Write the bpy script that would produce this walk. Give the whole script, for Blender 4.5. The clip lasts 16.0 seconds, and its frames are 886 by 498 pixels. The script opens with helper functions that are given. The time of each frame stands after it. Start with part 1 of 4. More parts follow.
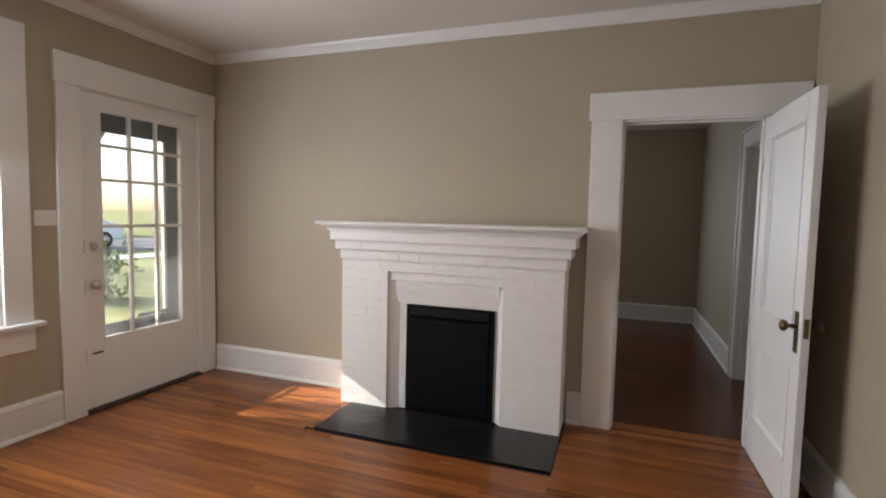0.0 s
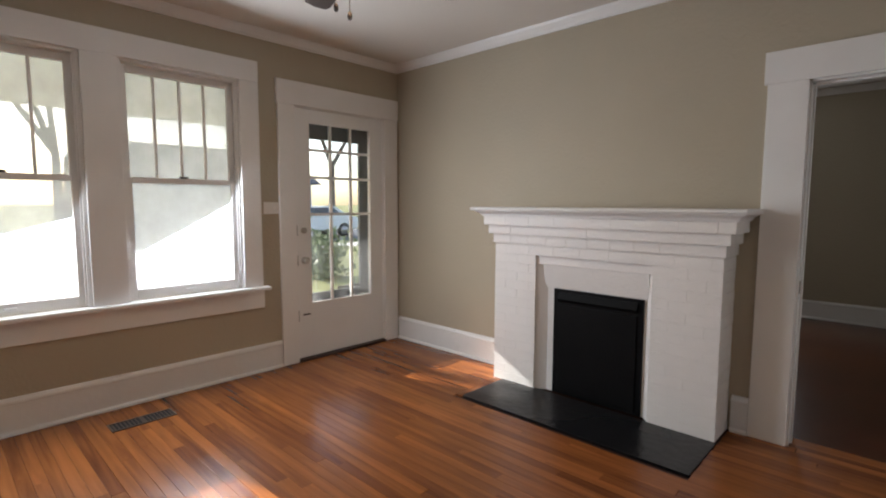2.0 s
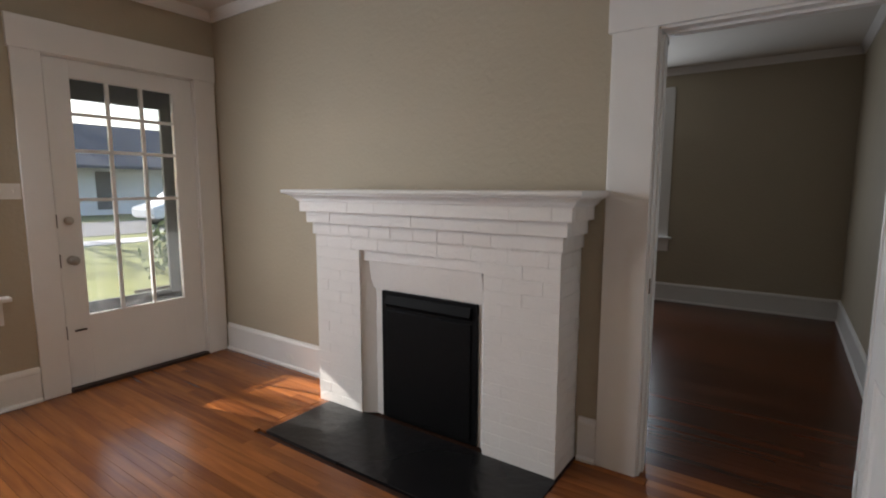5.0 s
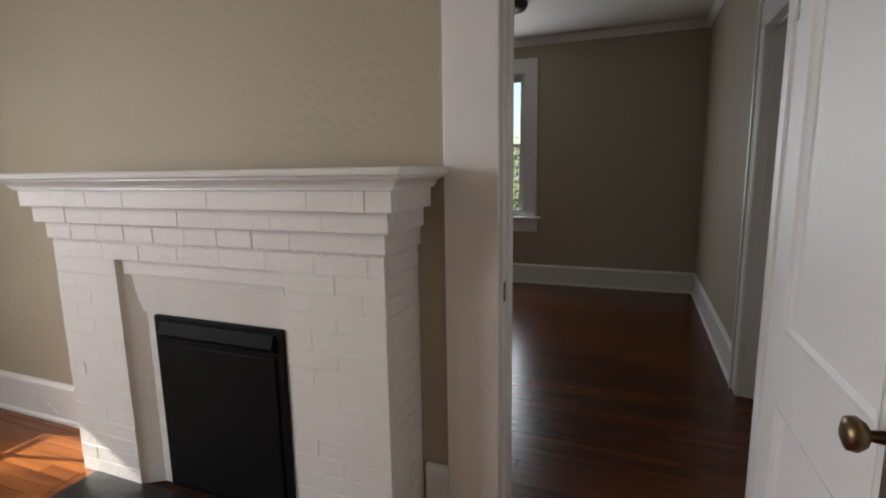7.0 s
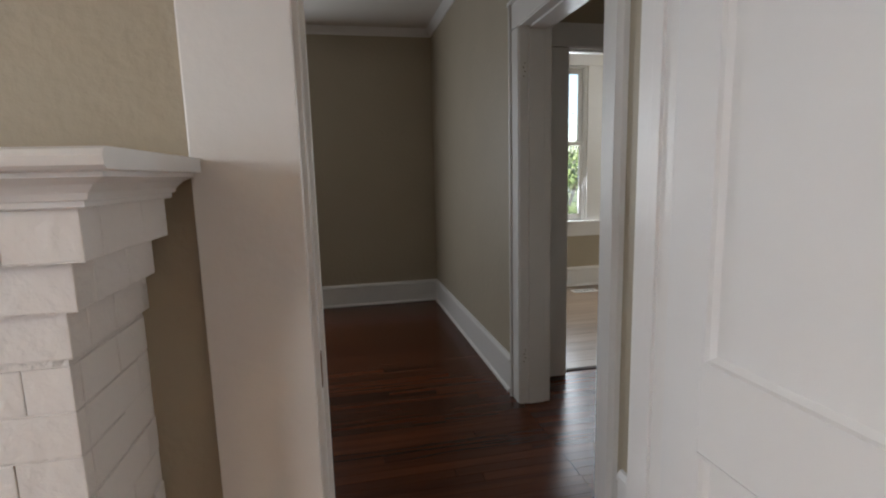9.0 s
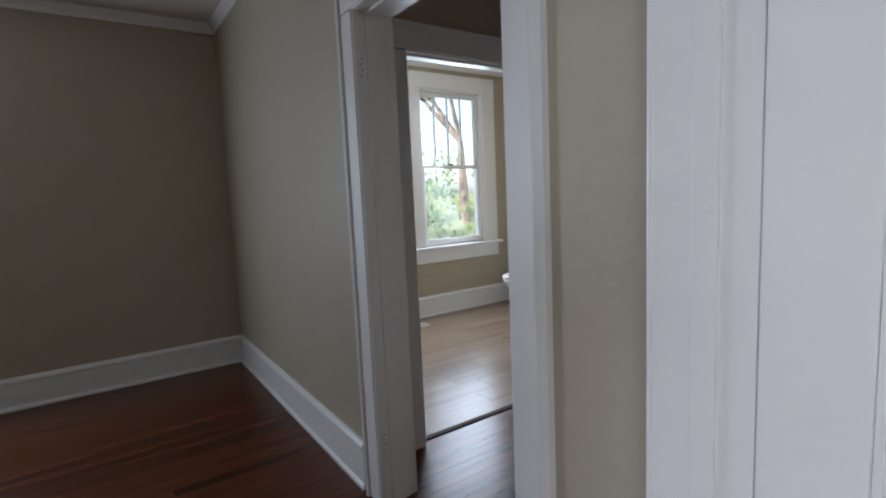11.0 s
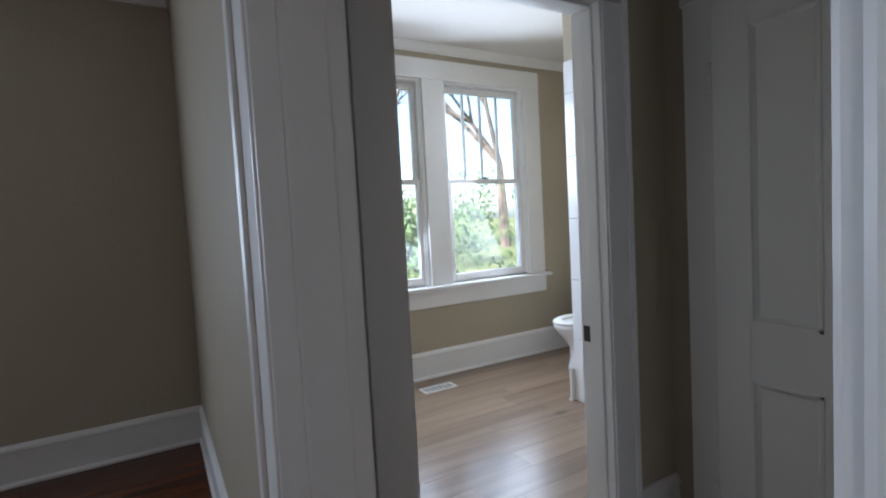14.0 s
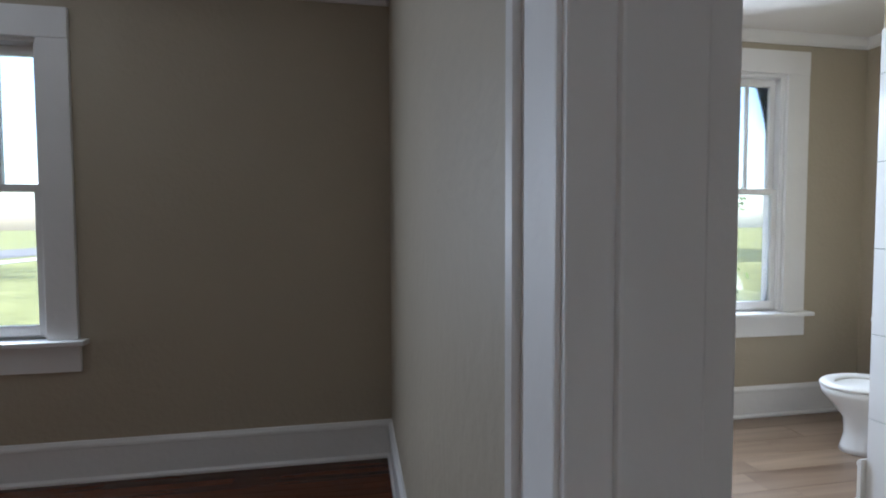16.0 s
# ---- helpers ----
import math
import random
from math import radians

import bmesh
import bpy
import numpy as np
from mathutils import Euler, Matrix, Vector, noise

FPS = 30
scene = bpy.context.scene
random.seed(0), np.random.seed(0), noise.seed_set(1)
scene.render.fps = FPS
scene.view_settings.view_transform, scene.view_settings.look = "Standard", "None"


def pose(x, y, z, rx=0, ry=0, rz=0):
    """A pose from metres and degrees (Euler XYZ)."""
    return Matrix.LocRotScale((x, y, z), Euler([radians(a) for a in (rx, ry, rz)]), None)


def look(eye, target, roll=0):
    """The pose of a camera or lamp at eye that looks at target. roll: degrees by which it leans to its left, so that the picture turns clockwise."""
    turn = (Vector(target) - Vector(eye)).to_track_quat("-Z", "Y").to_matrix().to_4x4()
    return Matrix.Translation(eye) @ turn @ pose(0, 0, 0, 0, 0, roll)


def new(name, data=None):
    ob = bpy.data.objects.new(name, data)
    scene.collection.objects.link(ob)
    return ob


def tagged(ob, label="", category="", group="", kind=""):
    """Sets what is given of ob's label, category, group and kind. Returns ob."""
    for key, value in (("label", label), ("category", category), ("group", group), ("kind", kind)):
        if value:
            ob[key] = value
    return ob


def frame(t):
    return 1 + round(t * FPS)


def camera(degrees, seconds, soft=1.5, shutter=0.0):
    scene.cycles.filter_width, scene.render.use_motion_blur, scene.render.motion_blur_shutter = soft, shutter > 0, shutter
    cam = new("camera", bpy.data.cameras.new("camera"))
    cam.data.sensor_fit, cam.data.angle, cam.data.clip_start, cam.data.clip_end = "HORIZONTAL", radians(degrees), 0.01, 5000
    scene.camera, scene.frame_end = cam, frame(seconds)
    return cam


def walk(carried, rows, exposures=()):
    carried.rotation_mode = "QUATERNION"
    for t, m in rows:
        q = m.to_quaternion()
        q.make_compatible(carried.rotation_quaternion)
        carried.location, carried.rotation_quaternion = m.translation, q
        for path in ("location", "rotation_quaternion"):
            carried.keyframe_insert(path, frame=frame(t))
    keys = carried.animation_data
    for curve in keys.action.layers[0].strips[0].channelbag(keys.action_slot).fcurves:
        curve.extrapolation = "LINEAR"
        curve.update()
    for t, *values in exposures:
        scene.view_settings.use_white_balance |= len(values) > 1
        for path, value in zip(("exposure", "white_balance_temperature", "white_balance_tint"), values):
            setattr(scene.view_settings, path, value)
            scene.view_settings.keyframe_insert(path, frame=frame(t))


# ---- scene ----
cam = camera(83.6, 16.0, soft=2.0)
PATH = [
    (0, (3.351, -3.431, 1.403), (2.684, -1.551, 1.268), 1.3),
    (0.5, (3.399, -3.412, 1.417), (2.581, -1.593, 1.269), 1.2),
    (1, (3.544, -3.426, 1.412), (2.529, -1.71, 1.251), 0.6),
    (1.5, (3.757, -3.389, 1.382), (2.514, -1.831, 1.214), 0.0),
    (2, (3.793, -3.33, 1.37), (2.422, -1.885, 1.189), 0.2),
    (2.5, (3.802, -3.271, 1.367), (2.381, -1.877, 1.174), 0.4),
    (3, (3.841, -3.088, 1.361), (2.393, -1.722, 1.165), 0.5),
    (3.5, (3.845, -2.969, 1.36), (2.441, -1.558, 1.172), 0.6),
    (4, (3.855, -2.78, 1.349), (2.511, -1.311, 1.163), 0.3),
    (4.5, (3.894, -2.528, 1.343), (2.617, -1.002, 1.14), 0.2),
    (5, (3.84, -2.341, 1.361), (2.714, -0.707, 1.114), 0.1),
    (7.3, (3.741, -1.491, 1.328), (3.127, 0.386, 1.013), -1.8),
    (7.5, (3.715, -1.415, 1.314), (3.194, 0.492, 1.007), -2.4),
    (8, (3.646, -1.285, 1.309), (3.425, 0.677, 0.992), -2.3),
    (8.5, (3.519, -1.12, 1.326), (3.62, 0.846, 0.973), -2.3),
    (9, (3.413, -0.994, 1.307), (3.808, 0.945, 1.011), -1.5),
    (9.5, (3.367, -0.738, 1.317), (4.015, 1.128, 1.002), 1.1),
    (10, (3.376, -0.574, 1.338), (4.22, 1.215, 1.044), -1.0),
    (12.5, (3.81, 0.201, 1.293), (5.125, 1.703, 1.174), -1.0),
    (13, (3.949, 0.35, 1.28), (5.267, 1.85, 1.161), -1.9),
    (13.5, (4.061, 0.467, 1.287), (5.281, 2.047, 1.159), -1.9),
    (14, (4.192, 0.627, 1.302), (5.195, 2.356, 1.182), -3.1),
    (14.5, (4.173, 0.711, 1.355), (4.934, 2.558, 1.257), -3.0),
    (15, (4.178, 0.829, 1.365), (4.784, 2.733, 1.291), -2.2),
    (15.5, (4.192, 1.024, 1.377), (4.703, 2.956, 1.297), -1.6),
    (16, (4.17, 1.115, 1.372), (4.515, 3.083, 1.283), -0.2),
]
EXPOSURES = [(0, 1.65, 6300, 10), (2.0, 1.45, 6200, 10), (3.5, 1.27, 6200, 10), (5.0, 1.27, 6250, 10), (8.0, 1.55, 6400, 10), (9.0, 1.75, 6350, 10), (10.0, 1.9, 6000, 10), (12.5, 2.0, 5400, 10), (16.0, 2.15, 5450, 10)]
walk(cam, [(t, look(eye, target, roll)) for t, eye, target, roll in PATH], EXPOSURES)

# ---- world, sun, exposure ----
SUN_FROM = Vector((-1.0, -0.24, 0.54)).normalized()
world = bpy.data.worlds.new("sky_world")
scene.world = world
world.use_nodes = True
wn = world.node_tree
sky = wn.nodes.new("ShaderNodeTexSky")
sky.sky_type = "NISHITA"
sky.sun_disc = False
sky.sun_elevation = math.asin(SUN_FROM.z)
sky.sun_rotation = math.atan2(SUN_FROM.x, SUN_FROM.y)
sky.dust_density = 2.0
wn.nodes["Background"].inputs[1].default_value = 0.15
wn.links.new(sky.outputs[0], wn.nodes["Background"].inputs[0])
sun_data = bpy.data.lights.new("sun", "SUN")
sun_data.energy, sun_data.angle, sun_data.color = 5.0, radians(0.5), (1.0, 0.93, 0.82)
sun = new("sun", sun_data)
sun.matrix_world = look(SUN_FROM * 30, (0, 0, 0))


def window_light(place, target, width, height, watts):
    d = bpy.data.lights.new("window_light", "AREA")
    d.shape, d.size, d.size_y, d.energy, d.color = "RECTANGLE", width, height, watts, (0.90, 0.95, 1.0)
    new("window_light", d).matrix_world = look(place, target)


# daylight through the window openings
window_light((0.03, -2.0, 1.5), (3, -1.6, 0.75), 0.68, 1.3, 14)
window_light((0.03, -3.0, 1.5), (3, -2.8, 0.75), 0.68, 1.3, 9)
window_light((2.13, 4.02, 1.5), (2.13, 0, 1.3), 0.74, 1.3, 9.5)
window_light((6.755, 4.17, 1.6), (5.6, 1.9, 1.1), 0.72, 1.4, 7.5)
window_light((5.705, 4.17, 1.6), (5.4, 1.9, 1.1), 0.72, 1.4, 7.5)


# ---- materials ----
def mat(name, color, rough=0.5, spec=0.5, var=0.06, scale=6.0, bump=0.0, bump_scale=60.0, metal=0.0, piece=0.0, coat=0.0,
        stretch=(1, 1, 1), rough_var=0.0):
    m = bpy.data.materials.new(name)
    m.use_nodes = True
    nt = m.node_tree
    b = nt.nodes["Principled BSDF"]
    b.inputs["Roughness"].default_value = rough
    b.inputs["Metallic"].default_value = metal
    b.inputs["Specular IOR Level"].default_value = spec
    b.inputs["Coat Weight"].default_value = coat
    geo = nt.nodes.new("ShaderNodeNewGeometry")
    mp = nt.nodes.new("ShaderNodeMapping")
    mp.inputs["Scale"].default_value = stretch
    nt.links.new(geo.outputs["Position"], mp.inputs["Vector"])
    n1 = nt.nodes.new("ShaderNodeTexNoise")
    n1.inputs["Scale"].default_value, n1.inputs["Detail"].default_value = scale, 5
    n2 = nt.nodes.new("ShaderNodeTexNoise")
    n2.inputs["Scale"].default_value, n2.inputs["Detail"].default_value = scale * 0.15, 3
    add = nt.nodes.new("ShaderNodeMath")
    add.operation = "ADD"
    for n in (n1, n2):
        nt.links.new(mp.outputs[0], n.inputs["Vector"])
    nt.links.new(n1.outputs["Fac"], add.inputs[0])
    nt.links.new(n2.outputs["Fac"], add.inputs[1])
    last = add.outputs[0]
    if piece:
        oi = nt.nodes.new("ShaderNodeObjectInfo")
        gi = nt.nodes.new("ShaderNodeNewGeometry")
        s = nt.nodes.new("ShaderNodeMath")
        s.operation = "ADD"
        nt.links.new(oi.outputs["Random"], s.inputs[0])
        nt.links.new(gi.outputs["Random Per Island"], s.inputs[1])
        fr = nt.nodes.new("ShaderNodeMath")
        fr.operation = "FRACT"
        nt.links.new(s.outputs[0], fr.inputs[0])
        mul = nt.nodes.new("ShaderNodeMath")
        mul.operation = "MULTIPLY_ADD"
        mul.inputs[1].default_value = piece
        nt.links.new(fr.outputs[0], mul.inputs[0])
        nt.links.new(last, mul.inputs[2])
        last = mul.outputs[0]
    ramp = nt.nodes.new("ShaderNodeMapRange")
    ramp.inputs["From Min"].default_value, ramp.inputs["From Max"].default_value = 0.6, 1.4 + piece
    ramp.inputs["To Min"].default_value, ramp.inputs["To Max"].default_value = 1 - var, 1 + var
    nt.links.new(last, ramp.inputs["Value"])
    sc = nt.nodes.new("ShaderNodeVectorMath")
    sc.operation = "SCALE"
    sc.inputs[0].default_value = color
    nt.links.new(ramp.outputs[0], sc.inputs["Scale"])
    nt.links.new(sc.outputs[0], b.inputs["Base Color"])
    if rough_var:
        rr = nt.nodes.new("ShaderNodeMapRange")
        rr.inputs["From Min"].default_value, rr.inputs["From Max"].default_value = 0.3, 0.7
        rr.inputs["To Min"].default_value, rr.inputs["To Max"].default_value = rough - rough_var, rough + rough_var
        nt.links.new(n2.outputs["Fac"], rr.inputs["Value"])
        nt.links.new(rr.outputs[0], b.inputs["Roughness"])
    if bump:
        nb = nt.nodes.new("ShaderNodeTexNoise")
        nb.inputs["Scale"].default_value, nb.inputs["Detail"].default_value = bump_scale, 3
        nt.links.new(mp.outputs[0], nb.inputs["Vector"])
        bp = nt.nodes.new("ShaderNodeBump")
        bp.inputs["Strength"].default_value, bp.inputs["Distance"].default_value = bump, 0.01
        nt.links.new(nb.outputs["Fac"], bp.inputs["Height"])
        nt.links.new(bp.outputs[0], b.inputs["Normal"])
    return m


def wood(name, dark, light, rough, piece=0.6, grain=22.0, coat=0.0, knots=False):
    """Planks that run along x: long grain, streaks, a tone for each board."""
    m = bpy.data.materials.new(name)
    m.use_nodes = True
    nt = m.node_tree
    b = nt.nodes["Principled BSDF"]
    b.inputs["Coat Weight"].default_value = coat
    b.inputs["Coat Roughness"].default_value = 0.12
    b.inputs["Specular IOR Level"].default_value = 0.38
    geo = nt.nodes.new("ShaderNodeNewGeometry")
    oi = nt.nodes.new("ShaderNodeObjectInfo")
    s = nt.nodes.new("ShaderNodeMath")
    s.operation = "ADD"
    nt.links.new(oi.outputs["Random"], s.inputs[0])
    nt.links.new(geo.outputs["Random Per Island"], s.inputs[1])
    fr = nt.nodes.new("ShaderNodeMath")
    fr.operation = "FRACT"
    nt.links.new(s.outputs[0], fr.inputs[0])
    comb = nt.nodes.new("ShaderNodeCombineXYZ")
    shift = nt.nodes.new("ShaderNodeMath")
    shift.operation = "MULTIPLY"
    shift.inputs[1].default_value = 37.0
    nt.links.new(fr.outputs[0], shift.inputs[0])
    nt.links.new(shift.outputs[0], comb.inputs[0])
    va = nt.nodes.new("ShaderNodeVectorMath")
    va.operation = "ADD"
    nt.links.new(geo.outputs["Position"], va.inputs[0])
    nt.links.new(comb.outputs[0], va.inputs[1])
    mp = nt.nodes.new("ShaderNodeMapping")
    mp.inputs["Scale"].default_value = (0.10, 1.6, 1)
    nt.links.new(va.outputs[0], mp.inputs["Vector"])
    n1 = nt.nodes.new("ShaderNodeTexNoise")
    n1.inputs["Scale"].default_value, n1.inputs["Detail"].default_value = grain, 6
    n1.inputs["Distortion"].default_value = 0.6
    nt.links.new(mp.outputs[0], n1.inputs["Vector"])
    n2 = nt.nodes.new("ShaderNodeTexNoise")
    n2.inputs["Scale"].default_value, n2.inputs["Detail"].default_value = 0.8, 2
    nt.links.new(geo.outputs["Position"], n2.inputs["Vector"])
    mix = nt.nodes.new("ShaderNodeMath")
    mix.operation = "MULTIPLY_ADD"
    mix.inputs[1].default_value = piece
    nt.links.new(fr.outputs[0], mix.inputs[0])
    sm = nt.nodes.new("ShaderNodeMath")
    sm.operation = "MULTIPLY_ADD"
    sm.inputs[1].default_value = 0.35
    nt.links.new(n2.outputs["Fac"], sm.inputs[0])
    nt.links.new(n1.outputs["Fac"], sm.inputs[2])
    nt.links.new(sm.outputs[0], mix.inputs[2])
    ramp = nt.nodes.new("ShaderNodeMapRange")
    ramp.inputs["From Min"].default_value, ramp.inputs["From Max"].default_value = 0.46, 0.89 + piece
    nt.links.new(mix.outputs[0], ramp.inputs["Value"])
    col = nt.nodes.new("ShaderNodeMix")
    col.data_type = "RGBA"
    col.inputs[6].default_value, col.inputs[7].default_value = (*dark, 1), (*light, 1)
    nt.links.new(ramp.outputs[0], col.inputs[0])
    out = col.outputs[2]
    if knots:
        vo = nt.nodes.new("ShaderNodeTexVoronoi")
        vo.inputs["Scale"].default_value = 2.2
        mk = nt.nodes.new("ShaderNodeMapping")
        mk.inputs["Scale"].default_value = (0.7, 1.6, 1)
        nt.links.new(va.outputs[0], mk.inputs["Vector"])
        nt.links.new(mk.outputs[0], vo.inputs["Vector"])
        kr = nt.nodes.new("ShaderNodeMapRange")
        kr.inputs["From Min"].default_value, kr.inputs["From Max"].default_value = 0.03, 0.11
        kr.inputs["To Min"].default_value, kr.inputs["To Max"].default_value = 0.35, 1.0
        nt.links.new(vo.outputs["Distance"], kr.inputs["Value"])
        ks = nt.nodes.new("ShaderNodeVectorMath")
        ks.operation = "SCALE"
        nt.links.new(out, ks.inputs[0])
        nt.links.new(kr.outputs[0], ks.inputs["Scale"])
        out = ks.outputs[0]
    nt.links.new(out, b.inputs["Base Color"])
    b.inputs["Roughness"].default_value = rough
    bp = nt.nodes.new("ShaderNodeBump")
    bp.inputs["Strength"].default_value, bp.inputs["Distance"].default_value = 0.12, 0.003
    nt.links.new(n1.outputs["Fac"], bp.inputs["Height"])
    nt.links.new(bp.outputs[0], b.inputs["Normal"])
    return m


def glass(name, haze, tint=(1, 1, 1)):
    """Thin window glass: clear, with a share of fogged glass that scatters the daylight; gloss by Fresnel."""
    m = bpy.data.materials.new(name)
    m.use_nodes = True
    nt = m.node_tree
    nt.nodes.remove(nt.nodes["Principled BSDF"])
    tr = nt.nodes.new("ShaderNodeBsdfTransparent")
    tr.inputs[0].default_value = (*[0.94 * c for c in tint], 1)
    tl = nt.nodes.new("ShaderNodeBsdfTranslucent")
    tl.inputs[0].default_value = (0.86, 0.90, 0.94, 1)
    gl = nt.nodes.new("ShaderNodeBsdfGlossy")
    gl.inputs["Roughness"].default_value = 0.02
    mix = nt.nodes.new("ShaderNodeMixShader")
    geo = nt.nodes.new("ShaderNodeNewGeometry")
    no = nt.nodes.new("ShaderNodeTexNoise")
    no.inputs["Scale"].default_value, no.inputs["Detail"].default_value = 4.0, 4
    nt.links.new(geo.outputs["Position"], no.inputs["Vector"])
    mr = nt.nodes.new("ShaderNodeMapRange")
    mr.inputs["From Min"].default_value, mr.inputs["From Max"].default_value = 0.3, 0.65
    mr.inputs["To Min"].default_value, mr.inputs["To Max"].default_value = haze * 0.75, min(1, haze * 1.15)
    nt.links.new(no.outputs["Fac"], mr.inputs["Value"])
    nt.links.new(mr.outputs[0], mix.inputs[0])
    nt.links.new(tr.outputs[0], mix.inputs[1])
    nt.links.new(tl.outputs[0], mix.inputs[2])
    fre = nt.nodes.new("ShaderNodeFresnel")
    fre.inputs[0].default_value = 1.45
    top = nt.nodes.new("ShaderNodeMixShader")
    nt.links.new(fre.outputs[0], top.inputs[0])
    nt.links.new(mix.outputs[0], top.inputs[1])
    nt.links.new(gl.outputs[0], top.inputs[2])
    nt.links.new(top.outputs[0], nt.nodes["Material Output"].inputs[0])
    return m


def lit(name, color, strength):
    m = bpy.data.materials.new(name)
    m.use_nodes = True
    b = m.node_tree.nodes["Principled BSDF"]
    b.inputs["Base Color"].default_value = (0.9, 0.88, 0.8, 1)
    b.inputs["Emission Color"].default_value = (*color, 1)
    b.inputs["Emission Strength"].default_value = strength
    return m


WALL = mat("beige_wall_paint", (0.43, 0.375, 0.285), 0.62, 0.35, 0.05, 1.6, 0.35, 34)
TEXTURED = mat("beige_plaster_paint", (0.43, 0.375, 0.285), 0.5, 0.4, 0.06, 2.5, 0.4, 16)
CEIL = mat("ceiling_paint", (0.72, 0.68, 0.63), 0.8, 0.2, 0.03, 1.5, 0.2, 40)
TRIM = mat("white_gloss_trim", (0.78, 0.765, 0.75), 0.34, 0.5, 0.035, 5, 0.16, 26, rough_var=0.06)
DOORPAINT = mat("white_door_paint", (0.78, 0.775, 0.77), 0.5, 0.35, 0.03, 4, 0.12, 30)
BRICK = mat("white_painted_brick", (0.80, 0.775, 0.755), 0.5, 0.4, 0.03, 9, 0.35, 45, piece=0.3)
MORTAR = mat("painted_mortar", (0.78, 0.755, 0.73), 0.6, 0.3, 0.05, 14, 0.8, 70)
STAIN = mat("rubbed_brick_joint", (0.50, 0.38, 0.28), 0.8, 0.2, 0.2, 30, 0.5, 80)
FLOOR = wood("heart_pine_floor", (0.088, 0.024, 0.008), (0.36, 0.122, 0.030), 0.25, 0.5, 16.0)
# FLOOR's wood pattern in darker tones, for the back room and hall boards
FLOOR2 = wood("pine_floor_darker", (0.032, 0.010, 0.005), (0.13, 0.038, 0.015), 0.24, 0.6, 16.0)
SUBFLOOR = mat("dark_joint", (0.04, 0.016, 0.008), 0.7, 0.2, 0.1)
VINYL = wood("oak_vinyl_plank", (0.13, 0.083, 0.052), (0.31, 0.222, 0.152), 0.30, 0.35, 9.0, 0.1, knots=True)
HEARTH = mat("black_hearth_paint", (0.009, 0.009, 0.010), 0.27, 0.4, 0.25, 5, 0.3, 18, rough_var=0.12)
IRON = mat("black_firebox_cover", (0.004, 0.004, 0.0045), 0.6, 0.12, 0.3, 7, 0.15, 30)
BRASS = mat("aged_brass", (0.20, 0.14, 0.08), 0.32, 0.5, 0.25, 40, metal=1.0)
NICKEL = mat("satin_nickel", (0.42, 0.40, 0.37), 0.3, 0.5, 0.1, 40, metal=1.0)
DARKMETAL = mat("dark_bronze", (0.06, 0.05, 0.045), 0.45, 0.5, 0.2, 30, metal=0.7)
RUST = mat("worn_strike", (0.22, 0.15, 0.10), 0.6, 0.4, 0.3, 50, metal=0.4)
FANWOOD = mat("dark_fan_blade", (0.035, 0.018, 0.012), 0.4, 0.4, 0.2, 12)
PLATE = mat("white_plastic", (0.78, 0.77, 0.74), 0.35, 0.5, 0.02)
TILE = mat("white_glazed_tile", (0.82, 0.82, 0.82), 0.12, 0.55, 0.03, 3, 0.05, 12, piece=0.4)
GROUT = mat("dark_grout", (0.10, 0.095, 0.09), 0.8, 0.2, 0.1, 60)
PORCELAIN = mat("white_porcelain", (0.83, 0.83, 0.83), 0.08, 0.6, 0.01)
GLASS = glass("window_glass", 0.02)
FOG = glass("fogged_glass", 0.84)
FOG_LIGHT = glass("lightly_fogged_glass", 0.42)
FOG_SOFT = glass("softly_fogged_glass", 0.55)
STORM = mat("grey_storm_door", (0.075, 0.08, 0.085), 0.45, 0.4, 0.06)
PORCH_CEIL = mat("cream_porch_ceiling", (0.84, 0.82, 0.78), 0.6, 0.3, 0.04)
PORCH_FLOOR = mat("grey_porch_floor", (0.48, 0.48, 0.48), 0.5, 0.3, 0.1, 4)
GRASS = mat("lawn_grass", (0.20, 0.21, 0.085), 0.9, 0.1, 0.4, 3, 0.8, 20)
ROAD = mat("asphalt", (0.16, 0.16, 0.16), 0.85, 0.2, 0.15, 8)
WALKWAY = mat("concrete_walk", (0.50, 0.48, 0.45), 0.85, 0.2, 0.1, 8)
SIDING = mat("pale_siding", (0.72, 0.73, 0.74), 0.6, 0.3, 0.05)
ROOFING = mat("dark_shingles", (0.09, 0.095, 0.11), 0.85, 0.2, 0.25, 9)
CARWHITE = mat("white_car_paint", (0.78, 0.79, 0.80), 0.25, 0.5, 0.02, coat=0.6)
CARGLASS = mat("dark_car_glass", (0.05, 0.08, 0.12), 0.08, 0.6, 0.05)
RUBBER = mat("black_rubber", (0.02, 0.02, 0.02), 0.8, 0.2, 0.1)
BARK = mat("grey_bark", (0.15, 0.12, 0.10), 0.9, 0.1, 0.35, 12, 0.8, 30)
LEAF = mat("green_leaves", (0.115, 0.165, 0.065), 0.6, 0.3, 0.5, 3, piece=0.6)


# ---- building helpers ----
def box(bm, x0, x1, y0, y1, z0, z1, bevel=0.0, jit=0.0):
    r = bmesh.ops.create_cube(bm, size=1)
    vs = r["verts"]
    bmesh.ops.scale(bm, vec=(x1 - x0, y1 - y0, z1 - z0), verts=vs)
    bmesh.ops.translate(bm, vec=((x0 + x1) / 2, (y0 + y1) / 2, (z0 + z1) / 2), verts=vs)
    if jit:
        for v in vs:
            v.co += Vector((random.uniform(-jit, jit), random.uniform(-jit, jit), random.uniform(-jit, jit)))
    if bevel:
        es = list({e for v in vs for e in v.link_edges})
        bmesh.ops.bevel(bm, geom=es, offset=bevel, segments=2, affect="EDGES", profile=0.6)
    return bm


